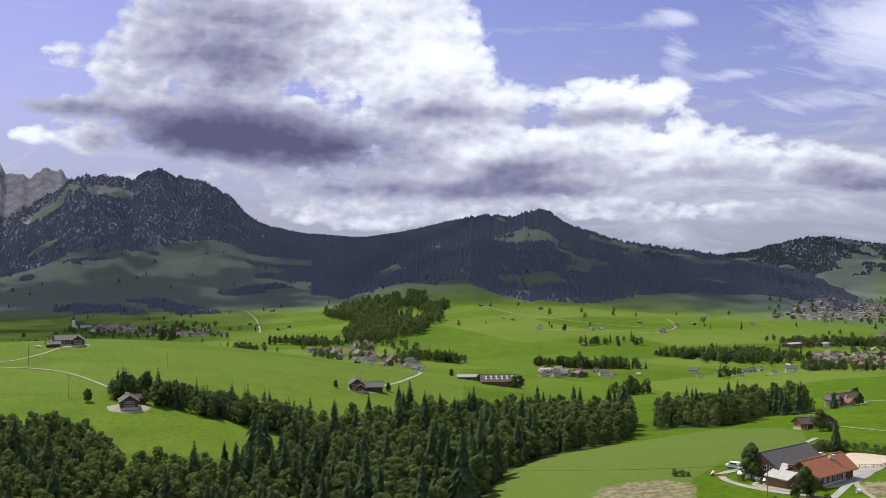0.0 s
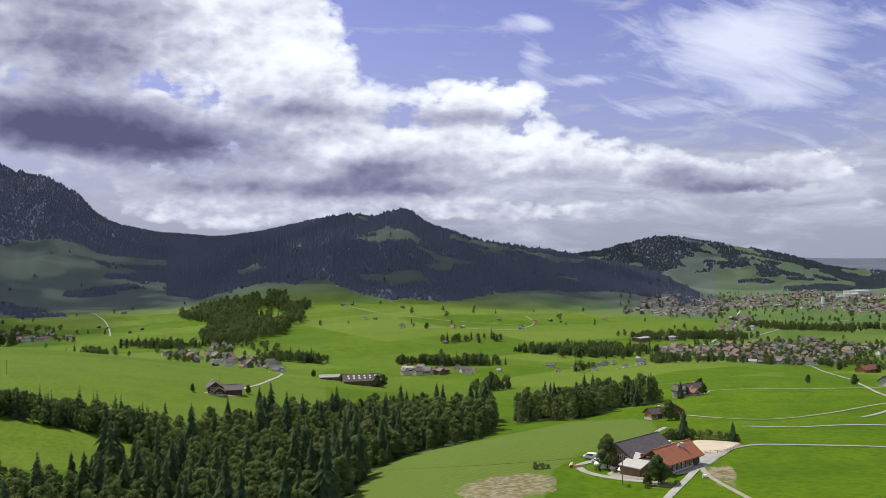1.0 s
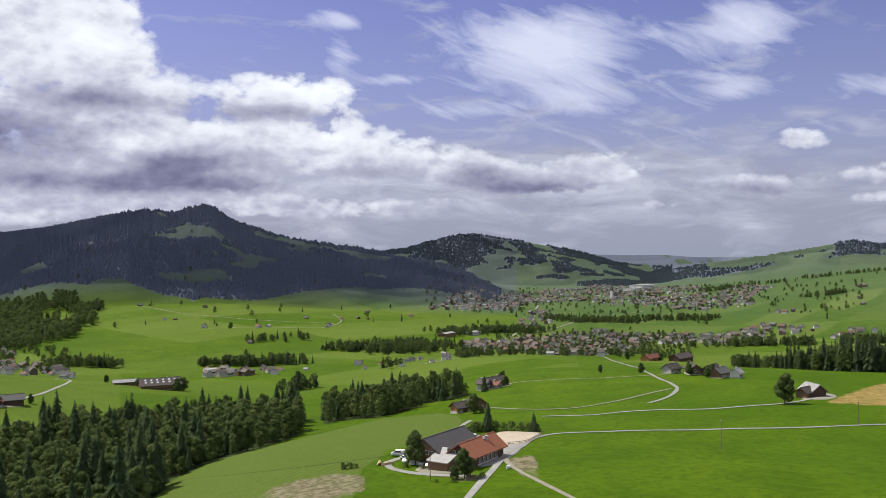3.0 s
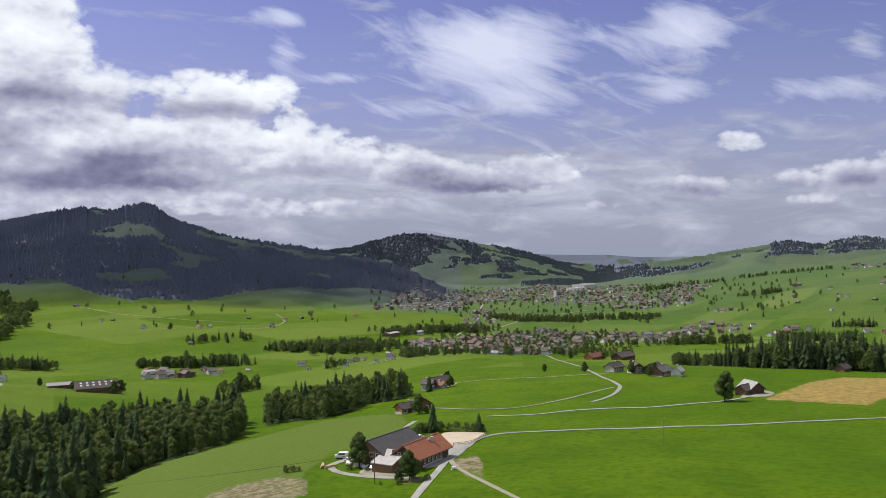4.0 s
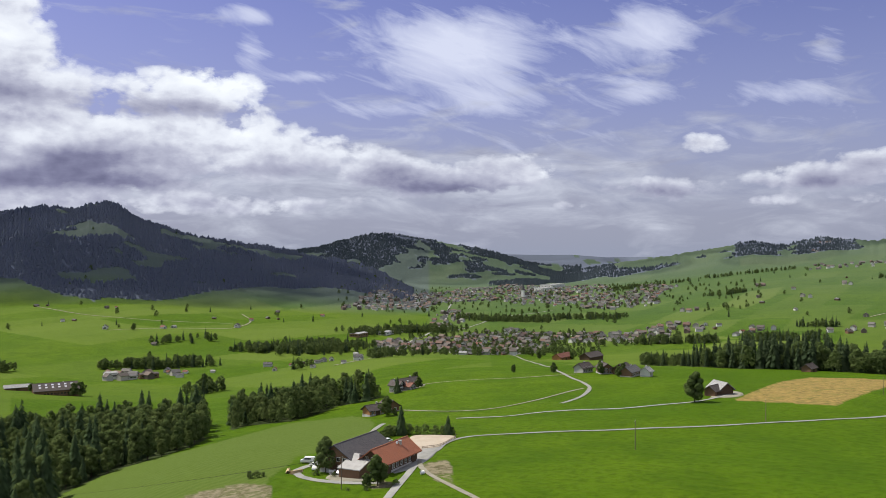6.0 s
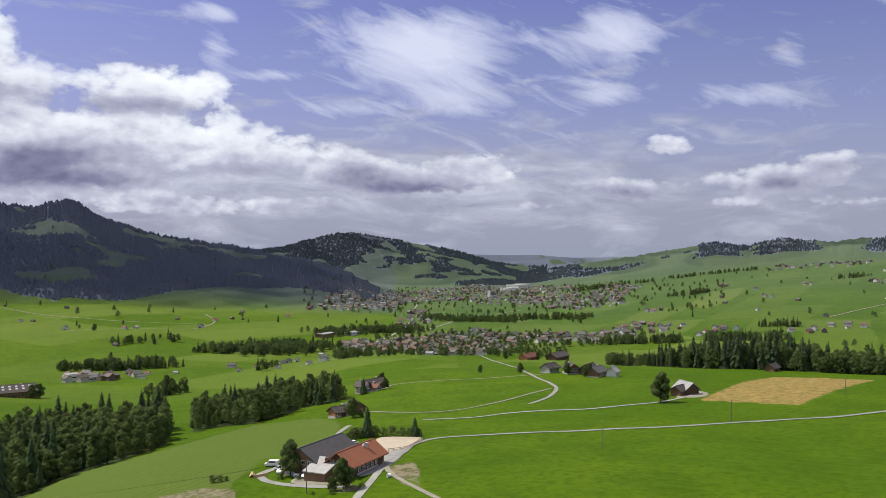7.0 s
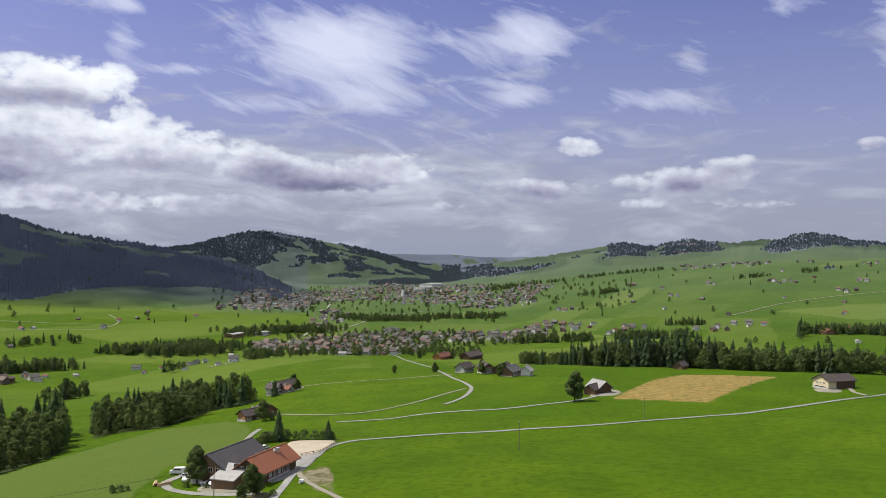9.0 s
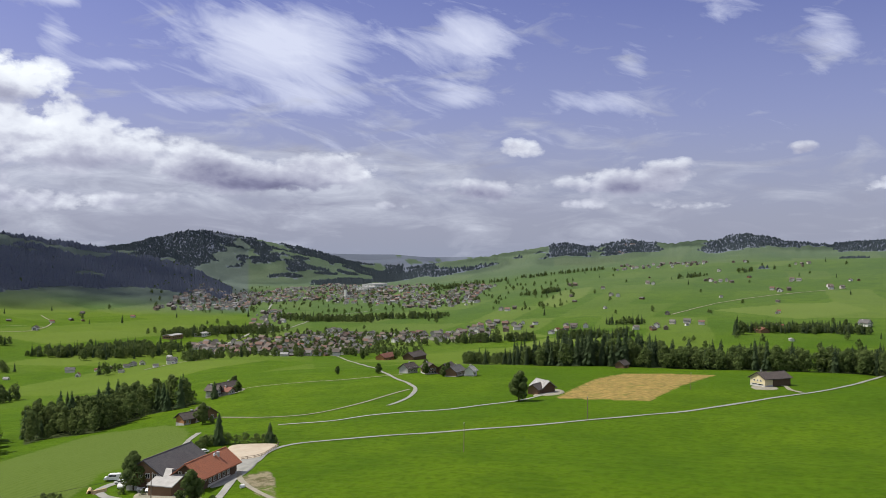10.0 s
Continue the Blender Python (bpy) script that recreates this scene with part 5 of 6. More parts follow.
HEROES = [
    # label, name, x, y, bearing, L, W, h, rise, wall, roof, windows
    ("dark wooden chalet with a weathered brown roof on the meadow", "chalet", -175.0, 474.0, -24, 12.8, 8.9, 4.4, 2.9, "dark_wood", "brown_tiles", row_windows("l", 5.9, 4, (1.2, 3.4), 0.9, 1.0)),
    ("small brown wooden shed behind the chalet", "shed", -175.8, 485.9, 62, 7.6, 5.1, 3.2, 1.9, "dark_wood", "brown_tiles", ()),
    ("hill farmhouse with a grey roof and dark timber walls", "farmhouse", -303.7, 687.4, 60, 16.1, 9.3, 4.8, 3.1, "dark_wood", "grey_roof", row_windows("f", 11.8, 5, (1.2, 3.4))),
    ("gabled farmhouse wing with dark timber front", "farmhouse", -292.6, 684.0, -20, 11.0, 8.5, 4.9, 3.2, "dark_wood", "grey_roof", row_windows("l", 5.9, 3, (1.2, 3.4))),
    ("low dark shed beside the hill farm", "shed", -307.9, 673.8, 55, 9.3, 5.1, 2.7, 1.5, "dark_wood", "grey_roof", ()),
    ("reddish brown farmhouse with a dark gable", "farmhouse", -67.0, 627.0, -10, 13.6, 9.6, 4.7, 3.4, "dark_wood", "brown_tiles", row_windows("l", 7.4, 4, (1.2, 3.4))),
    ("small red-roofed porch building of the farm", "shed", -63.0, 619.8, -5, 7.2, 6.4, 3.2, 2.2, "dark_wood", "red_tiles", row_windows("l", 4.4, 2, (1.0,))),
    ("grey-roofed barn beside the brown farmhouse", "barn", -55.0, 630.3, 80, 12.8, 8.0, 4.0, 2.7, "dark_wood", "grey_roof", ()),
    ("long barn with a brown roof and white skylights", "barn", 46, 814, 84, 34, 16, 5.0, 5.0, "brown_wood", "brown_tiles", row_windows("f", 20.7, 8, (1.5,), 1.6, 1.2)),
    ("low barn with a pale grey roof", "barn", 18, 836, 86, 20, 8, 3.2, 1.8, "brown_wood", "light_roof", ()),
    ("farmhouse with a brown tiled roof and white gable", "farmhouse", 243.0, 534.7, 66, 16.3, 8.1, 4.2, 2.7, "dark_wood", "brown_tiles", row_windows("f", 13.3, 6, (1.2, 3.2))),
    ("white gabled house end beside the farmhouse", "house", 233.3, 530.3, -30, 7.4, 6.3, 4.5, 2.5, "white_wall", "brown_tiles", row_windows("l", 4.4, 3, (1.2, 3.4))),
    ("small farm annex with a red roof", "shed", 240.7, 526.6, -20, 5.9, 5.2, 2.7, 1.8, "pale_wall", "red_tiles", row_windows("l", 3.7, 2, (1.0,))),
    ("brown barn with a weathered shingle roof", "barn", 189.0, 440.9, -2, 9.1, 7.7, 3.7, 2.7, "brown_wood", "brown_tiles", row_windows("l", 5.9, 2, (1.4,))),
    ("orange-brown timber barn joined to an old barn", "barn", 179.3, 438.1, 76, 10.5, 6.3, 3.4, 2.1, "orange_wood", "brown_tiles", row_windows("f", 8.9, 4, (1.2,))),
    ("dark meadow barn with a pale weathered roof", "barn", 345.2, 359.7, 10, 10.8, 7.9, 3.4, 3.0, "dark_wood", "light_roof", ()),
    ("brown barn wing with a reddish roof", "barn", 338.0, 357.6, 70, 8.6, 5.8, 3.1, 2.0, "brown_wood", "brown_tiles", ()),
    ("small brown field barn on the crest of the meadow", "barn", 503.6, 436.6, 72, 10.1, 6.5, 3.1, 2.4, "brown_wood", "brown_tiles", ()),
    ("cream-walled gable end of a farmhouse with a dark barn behind", "house", 449.8, 293.6, 100, 6.0, 10.5, 4.8, 2.9, "cream_wall", "brown_tiles", [("l", 0.0, 0.5, 8.0, 1.1)] + row_windows("l", 7.0, 3, (2.9,), 0.9, 0.9)),
    ("dark brown barn joined to the cream house", "barn", 460.0, 291.8, 100, 14.2, 10.3, 4.6, 2.7, "dark_wood", "brown_tiles", ()),
    ("hamlet house with a grey roof", "house", 373.5, 520.1, 70, 12.0, 7.6, 4.0, 2.8, "pale_wall", "brown_tiles", row_windows("f", 10.4, 5, (1.2, 3.2))),
    ("hamlet house with a brown roof among trees", "house", 379.0, 502.9, 20, 12.5, 8.6, 4.4, 3.0, "brown_wood", "brown_tiles", row_windows("l", 5.9, 3, (1.2, 3.2))),
    ("hamlet barn with a brown roof", "barn", 386.0, 492.0, 60, 14.0, 8.6, 4.2, 3.0, "dark_wood", "brown_tiles", ()),
    ("hamlet farmhouse with a grey-brown roof", "farmhouse", 377.4, 473.3, 62, 15.6, 7.8, 4.0, 2.7, "brown_wood", "grey_roof", row_windows("f", 11.8, 5, (1.2,))),
    ("white hamlet house with a light roof", "house", 385.2, 466.3, 60, 7.0, 6.2, 4.0, 2.3, "white_wall", "light_roof", row_windows("f", 5.2, 3, (1.2, 3.0))),
    ("long red-roofed farm building below the village", "barn", 551.4, 801.4, 64, 25.6, 10.4, 4.0, 3.2, "orange_wood", "red_tiles", row_windows("f", 19.2, 8, (1.3,))),
    ("large dark barn with a brown roof below the village", "barn", 580.2, 787.8, 66, 28.8, 12.8, 4.5, 4.0, "dark_wood", "brown_tiles", ()),
    ("long red-roofed stable on the far meadow", "barn", 1180.0, 735.0, 40, 33.0, 12.8, 4.2, 3.4, "brown_wood", "red_tiles", row_windows("f", 26.6, 9, (1.4,))),
    ("bright orange gabled farmhouse beside the stable", "farmhouse", 1208.0, 724.0, -30, 13.5, 10.5, 6.0, 3.8, "orange_wood", "red_tiles", row_windows("l", 7.4, 4, (1.4, 4.2))),
    ("white house with a grey roof on the far meadow", "house", 1342.0, 659.0, 10, 16.5, 11.2, 5.5, 4.9, "white_wall", "grey_roof", row_windows("l", 8.1, 4, (1.4, 4.2))),
    ("small white shed with a dark base", "shed", 1100.0, 642.0, 52, 10.5, 6.0, 2.6, 1.2, "white_wall", "light_roof", ()),
]
for label, name, x, y, bearing, L, W, h, rise, wall, roof, wins in HEROES:
    near = math.hypot(x, y) < 760
    put(house(name, label, {"barn": "barn", "shed": "shed"}.get(name, "house"), L, W, h, rise, wall, roof, 1.0, wins, chimneys=((L * 0.2, W * 0.12),) if wins else (),
              doors=(("f", 0.0, 2.8, 2.8),) if name == "barn" else (), base="concrete" if near and wins else None, deep=near), x, y, bearing)


# ---- villages ----
def village_types():
    """Prototypes of village houses, set aside until the first is used."""
    rows = [("white_wall", "brown_tiles", 13, 10, 5.6, 3.8), ("white_wall", "grey_roof", 12, 10, 5.8, 3.6), ("pale_wall", "red_tiles", 14, 10.5, 5.6, 4.0),
            ("brown_wood", "brown_tiles", 14, 11, 5.2, 3.8), ("white_wall", "red_tiles", 12, 9.5, 6.0, 3.8), ("dark_wood", "grey_roof", 15, 11, 5.0, 3.8),
            ("pale_wall", "slate", 16, 11, 6.4, 3.4), ("grey_wood", "brown_tiles", 12, 9, 5.2, 3.6), ("white_wall", "slate", 18, 12, 7.6, 3.6), ("pale_wall", "light_roof", 15, 11, 5.6, 3.4)]
    words = {"white_wall": "white rendered", "pale_wall": "pale rendered", "brown_wood": "brown timber", "dark_wood": "dark timber", "grey_wood": "grey timber",
             "brown_tiles": "brown tiled", "grey_roof": "grey", "red_tiles": "red tiled", "slate": "dark slate", "light_roof": "light grey"}
    out = []
    for wall, roof, L, W, h, rise in rows:
        wins = [("l", 0.0, 1.2, W * 0.55, 1.4), ("l", 0.0, 3.9, W * 0.45, 1.4), ("f", -L * 0.22, 1.3, L * 0.3, 1.4), ("f", L * 0.22, 1.3, L * 0.3, 1.4)]
        out.append(house("house", "%s village house under a %s roof" % (words[wall], words[roof]), "house", L, W, h, rise, wall, roof, 0.8, wins, chimneys=((2.0, 1.2),), group="houses of the village"))
    return out


def town_types():
    rows = [("white_wall", "brown_tiles", 14, 11, 6.4, 4), ("white_wall", "grey_roof", 15, 11, 7.0, 4), ("pale_wall", "red_tiles", 14, 11, 6.4, 4.2), ("pale_wall", "brown_tiles", 18, 12, 7.6, 4),
            ("white_wall", "slate", 20, 13, 8.6, 4), ("brown_wood", "grey_roof", 14, 11, 6, 4), ("white_wall", "red_tiles", 13, 10, 6.4, 4), ("pale_wall", "light_roof", 26, 15, 7.0, 2.2)]
    out = []
    for wall, roof, L, W, h, rise in rows:
        wins = [("l", 0.0, 2.0, W * 0.6, 1.4), ("f", 0.0, 2.0, L * 0.7, 1.4)]
        out.append(house("town_house", "%s town house with a %s roof" % ({"white_wall": "white", "pale_wall": "beige", "brown_wood": "brown wooden"}[wall],
                   {"brown_tiles": "brown", "grey_roof": "grey", "red_tiles": "red", "slate": "dark", "light_roof": "flat light"}[roof]), "house", L, W, h, rise, wall, roof, 0.7, wins, group="houses of the town"))
    return out


class Settler:
    """Places copies of prototypes, each prototype itself standing first."""

    def __init__(self, protos, seed):
        self.protos, self.used, self.rng = protos, set(), random.Random(seed)
        self.spots = []

    def free(self, x, y, gap):
        return all((x - a) ** 2 + (y - b) ** 2 > gap * gap for a, b in self.spots)

    def stand(self, x, y, turn, k=None, size=1.0):
        k = self.rng.randrange(len(self.protos)) if k is None else k
        m = pose(x, y, float(ground(x, y)) - 0.3, 0, 0, turn) @ Matrix.Diagonal((size, size, size, 1))
        self.spots.append((x, y))
        if k in self.used:
            return copy_thing(self.protos[k], m)
        self.used.add(k)
        self.protos[k].matrix_basis = m
        return self.protos[k]

    def fill(self, poly, count, gap, kinds=None, size=(0.58, 0.82), lean=20):
        xs, ys = [p[0] for p in poly], [p[1] for p in poly]
        got = tries = 0
        while got < count and tries < count * 60:
            tries += 1
            x, y = self.rng.uniform(min(xs), max(xs)), self.rng.uniform(min(ys), max(ys))
            if not inside(poly, np.array(x), np.array(y)) or not self.free(x, y, gap):
                continue
            turn = 35 + 90 * self.rng.randrange(2) + self.rng.uniform(-lean, lean) + 40 * float(value_noise(x, y, 160, 6))
            self.stand(x, y, turn, self.rng.choice(kinds) if kinds else None, self.rng.uniform(*size))
            got += 1


V = Settler(village_types(), 21)
V.fill([(600, 1180), (636, 1290), (786, 1354), (863, 1404), (850, 1250), (836, 1156), (732, 1098), (640, 985), (560, 905), (500, 925), (545, 1060)], 96, 14.0)
V.fill([(500, 1200), (522, 1273), (664, 1306), (600, 1180), (555, 1080), (500, 1120)], 24, 14)
V.fill([(863, 1224), (970, 1158), (960, 1090), (930, 1056), (846, 1053), (786, 1116)], 22, 15)
V.fill([(867, 1743), (986, 1880), (930, 1700), (760, 1456), (735, 1500)], 12, 17)
V.fill([(-723, 1704), (-575, 1660), (-395, 1527), (-446, 1420), (-609, 1504)], 22, 17)
V.fill([(-190, 1190), (-127, 1358), (-65, 1090), (-29, 1018), (-60, 960), (-120, 1000)], 26, 16)
V.fill([(298, 1076), (464, 1158), (400, 980), (340, 886), (275, 972)], 14, 17)
V.fill([(1055, 1275), (1117, 1129), (1041, 1054), (987, 1179)], 8, 22)
V.fill([(180, 1000), (230, 1010), (220, 1080), (170, 1070)], 5, 16)
V.fill([(-40, 930), (-15, 940), (-20, 1000), (-48, 990)], 4, 15)
# lone farms on the slopes
FARMS = [(70, 1924), (102, 1660), (158, 1526), (206, 1338), (195, 1864), (246, 1509), (370, 1694), (373, 1526), (433, 1662), (478, 1707), (866, 1006), (1061, 999), (1031, 1006), (1100, 869),
         (1187, 870), (1817, 1241), (1471, 1185), (1951, 1235), (1727, 1022), (1828, 963), (1970, 990), (1575, 1065), (2260, 1265), (1299, 992), (1464, 1377), (1309, 1145),
         (-398, 1955), (-318, 1614), (-393, 1709), (-306, 1659), (-450, 1597), (540, 1850), (610, 1760), (1380, 1290), (1620, 1420), (1900, 1500), (2100, 1420), (1560, 930), (1420, 850)]
for x, y in FARMS:
    V.stand(x, y, V.rng.uniform(0, 180), V.rng.choice((3, 5, 7, 2, 0, 1)), V.rng.uniform(0.75, 1.05))
    if V.rng.random() < 0.35:
        V.stand(x + V.rng.uniform(14, 22), y + V.rng.uniform(-16, 16), V.rng.uniform(0, 180), V.rng.choice((3, 5, 9, 4)), V.rng.uniform(0.6, 0.9))

T = Settler(town_types(), 33)
T.fill([(1225, 2560), (1785, 2960), (1950, 2560), (1560, 1960), (1266, 1850), (1246, 2141), (1020, 2180)], 225, 24)
T.fill([(760, 1967), (1000, 2330), (1150, 2300), (954, 1964), (765, 1882)], 45, 22)
T.fill([(1560, 1960), (1590, 1842), (1350, 1560), (1230, 1580), (1290, 1800)], 28, 26)


def small_houses(name, polys, label, seed):
    """Houses too many to count, joined: one mesh of walls, one of roofs."""
    rng = random.Random(seed)
    W_v, W_f, R_v, R_f = [], [], [], []
    for poly, count, gap in polys:
        xs, ys = [p[0] for p in poly], [p[1] for p in poly]
        got = tries = 0
        while got < count and tries < count * 40:
            tries += 1
            x, y = rng.uniform(min(xs), max(xs)), rng.uniform(min(ys), max(ys))
            if not inside(poly, np.array(x), np.array(y)) or not (V.free(x, y, gap) and T.free(x, y, gap)):
                continue
            V.spots.append((x, y))
            got += 1
            L, W, h, rise = rng.uniform(7.5, 11.5), rng.uniform(6.5, 8), rng.uniform(4, 5.8), rng.uniform(2.2, 3.2)
            t = radians(35 + 90 * rng.randrange(2) + rng.uniform(-25, 25))
            c, s, z = math.cos(t), math.sin(t), float(ground(x, y)) - 0.4
            turn = lambda p: (p[0] * c - p[1] * s + x, p[0] * s + p[1] * c + y, p[2] + z)
            i = len(W_v)
            W_v.extend(turn(p) for e in (-L / 2, L / 2) for p in ((e, -W / 2, -1), (e, W / 2, -1), (e, W / 2, h), (e, 0, h + rise), (e, -W / 2, h)))
            W_f.extend((i + a, i + b, i + d) for a, b, d in ((0, 1, 2), (0, 2, 4), (4, 2, 3), (5, 7, 6), (5, 9, 7), (9, 8, 7), (0, 4, 9), (0, 9, 5), (1, 6, 7), (1, 7, 2)))
            o, k = 0.6, rise / (W / 2)
            i = len(R_v)
            R_v.extend(turn(p) for e in (-L / 2 - o, L / 2 + o) for p in ((e, -W / 2 - o, h - o * k), (e, 0, h + rise), (e, W / 2 + o, h - o * k), (e, -W / 2 - o, h - o * k + 0.4), (e, 0, h + rise + 0.4), (e, W / 2 + o, h - o * k + 0.4)))
            R_f.extend((i + a, i + b, i + d) for a, b, d in ((3, 9, 10), (3, 10, 4), (4, 10, 11), (4, 11, 5), (0, 1, 7), (0, 7, 6), (1, 2, 8), (1, 8, 7), (0, 3, 4), (0, 4, 1), (1, 4, 5), (1, 5, 2),
                                                             (6, 7, 10), (6, 10, 9), (7, 8, 11), (7, 11, 10), (0, 6, 9), (0, 9, 3), (2, 5, 11), (2, 11, 8)))
    tagged(new(name, arrays(name, W_v, W_f, M["many_walls"])), label + ": walls", "houses", kind="stuff")
    tagged(new(name + "_roofs", arrays(name + "_roofs", R_v, R_f, M["many_roofs"])), label + ": roofs", "houses", kind="stuff")


def many(name, colours):
    """Every house its own paint, picked from a few."""
    g = Graph(name)
    n = g.n.new("ShaderNodeValToRGB")
    n.color_ramp.interpolation = "CONSTANT"
    while len(n.color_ramp.elements) < len(colours):
        n.color_ramp.elements.new(0.5)
    for k, (e, c) in enumerate(zip(n.color_ramp.elements, colours)):
        e.position, e.color = k / len(colours), (*c, 1)
    g.put(n.inputs[0], g.island())
    col = g.mix(g.math("MULTIPLY", g.noise(g.place(), 0.5, 4.0), 0.5), n.outputs[0], (0.14, 0.12, 0.10))
    return g.finish(col, 0.8)


M["many_walls"] = many("many_walls", [(0.62, 0.61, 0.60), (0.46, 0.45, 0.43), (0.15, 0.115, 0.09), (0.66, 0.65, 0.64), (0.085, 0.066, 0.052), (0.48, 0.45, 0.40)])
M["many_roofs"] = many("many_roofs", [(0.078, 0.064, 0.056), (0.10, 0.070, 0.055), (0.082, 0.080, 0.080), (0.120, 0.060, 0.044), (0.12, 0.117, 0.115), (0.065, 0.055, 0.050), (0.098, 0.09, 0.084)])
# farms strewn over the eastern slope
SLOPE_FARMS = [(1773, 1396), (1850, 1280), (1850, 1226), (1742, 1045), (1932, 1097), (1852, 970), (1195, 881), (1116, 877), (1020, 996), (1071, 1007), (1247, 1368), (954, 1148), (2204, 1824), (1704, 1592), (1488, 1284), (2604, 1675), (2338, 1301), (2750, 2300), (3000, 2450)]
small_houses("village_houses", [
    ([(600, 1180), (636, 1290), (786, 1354), (863, 1404), (850, 1250), (836, 1156), (732, 1098), (640, 985), (560, 905), (500, 925), (545, 1060)], 110, 11.0),
    ([(500, 1200), (522, 1273), (664, 1306), (600, 1180), (555, 1080), (500, 1120)], 40, 12), ([(863, 1224), (970, 1158), (960, 1090), (930, 1056), (846, 1053), (786, 1116)], 40, 12),
    ([(-723, 1704), (-575, 1660), (-395, 1527), (-446, 1420), (-609, 1504)], 50, 13), ([(-190, 1190), (-127, 1358), (-65, 1090), (-29, 1018), (-60, 960), (-120, 1000)], 26, 13),
    ([(867, 1743), (986, 1880), (930, 1700), (760, 1456), (735, 1500)], 20, 14), ([(970, 1158), (1080, 1240), (1090, 1130), (1000, 1060)], 18, 18),
    ([(104, 1000), (180, 1000), (185, 1045), (110, 1050)], 9, 13), ([(2545, 2141), (2694, 1854), (2300, 1620), (2216, 1843)], 40, 20), *[([(x - 24, y - 24), (x + 24, y - 24), (x + 24, y + 24), (x - 24, y + 24)], 3, 15) for x, y in SLOPE_FARMS]], "many small village houses with mixed walls and roofs", 5)
small_houses("town_houses", [
    ([(1225, 2560), (1785, 2960), (1950, 2560), (1560, 1960), (1266, 1850), (1246, 2141), (1020, 2180)], 330, 15),
    ([(700, 1900), (760, 1967), (1000, 2330), (1150, 2400), (1200, 2300), (954, 1964), (765, 1860)], 130, 14),
    ([(1560, 1960), (1590, 1842), (1350, 1560), (1230, 1580), (1290, 1800)], 60, 17), ([(1560, 1960), (1900, 2300), (1800, 2000), (1600, 1830)], 50, 20)],
    "many small town houses with mixed walls and roofs", 6)


def big_hall(x, y, bearing, L, W, h, wall, roof, label):
    """A low-pitched works building with a band of windows."""
    put(house("hall", label, "hall", L, W, h, 1.2, wall, roof, 0.4, row_windows("f", L * 0.85, max(4, int(L / 6)), (h * 0.45,), 3.0, 1.5) + row_windows("l", W * 0.8, 3, (h * 0.45,), 3.0, 1.5)), x, y, bearing)


big_hall(540, 1375, 52, 34, 16, 6, "brown_wood", "light_roof", "red-brown works hall at the edge of the village")
big_hall(600, 1400, 52, 28, 15, 5.5, "white_wall", "light_roof", "white works hall with a pale flat roof")
big_hall(660, 1440, 50, 26, 14, 5.5, "pale_wall", "grey_roof", "beige works hall with a grey roof")
big_hall(112, 1022, 80, 13, 10, 7, "white_wall", "light_roof", "white works building with a flat pale roof")
big_hall(128, 1012, 70, 18, 11, 4, "pale_wall", "grey_roof", "low grey works building beside the fields")
big_hall(150, 1012, 84, 20, 10, 5, "brown_wood", "brown_tiles", "timber store with a brown roof")
big_hall(1830, 2700, 60, 110, 50, 12, "white_wall", "light_roof", "large white hall at the edge of the town")
big_hall(1700, 2560, 60, 80, 40, 10, "white_wall", "light_roof", "long white hall in the town")


def church(x, y, bearing, size, label):
    top = house("church", label, "church", 22 * size, 11 * size, 8 * size, 6 * size, "white_wall", "brown_tiles", 0.5, row_windows("f", 18 * size, 4, (2.5 * size,), 1.3, 3.2))
    bm = bmesh.new()
    s = 2.8 * size
    box(bm, -14 * size - s, -14 * size + s, -s, s, -1, 20 * size)
    part("tower", bm, M["white_wall"], top)
    bm = bmesh.new()
    bmesh.ops.create_cone(bm, segments=4, radius1=s * 1.55, radius2=0.05, depth=15 * size, matrix=Matrix.Translation((-14 * size, 0, 27.4 * size)) @ Matrix.Rotation(radians(45), 4, "Z"))
    part("spire", bm, M["slate"], top)
    put(top, x, y, bearing)


church(-700, 1640, 40, 0.8, "small white church with a pointed dark spire")
church(1420, 2240, 60, 1.3, "white town church with a tall dark spire")

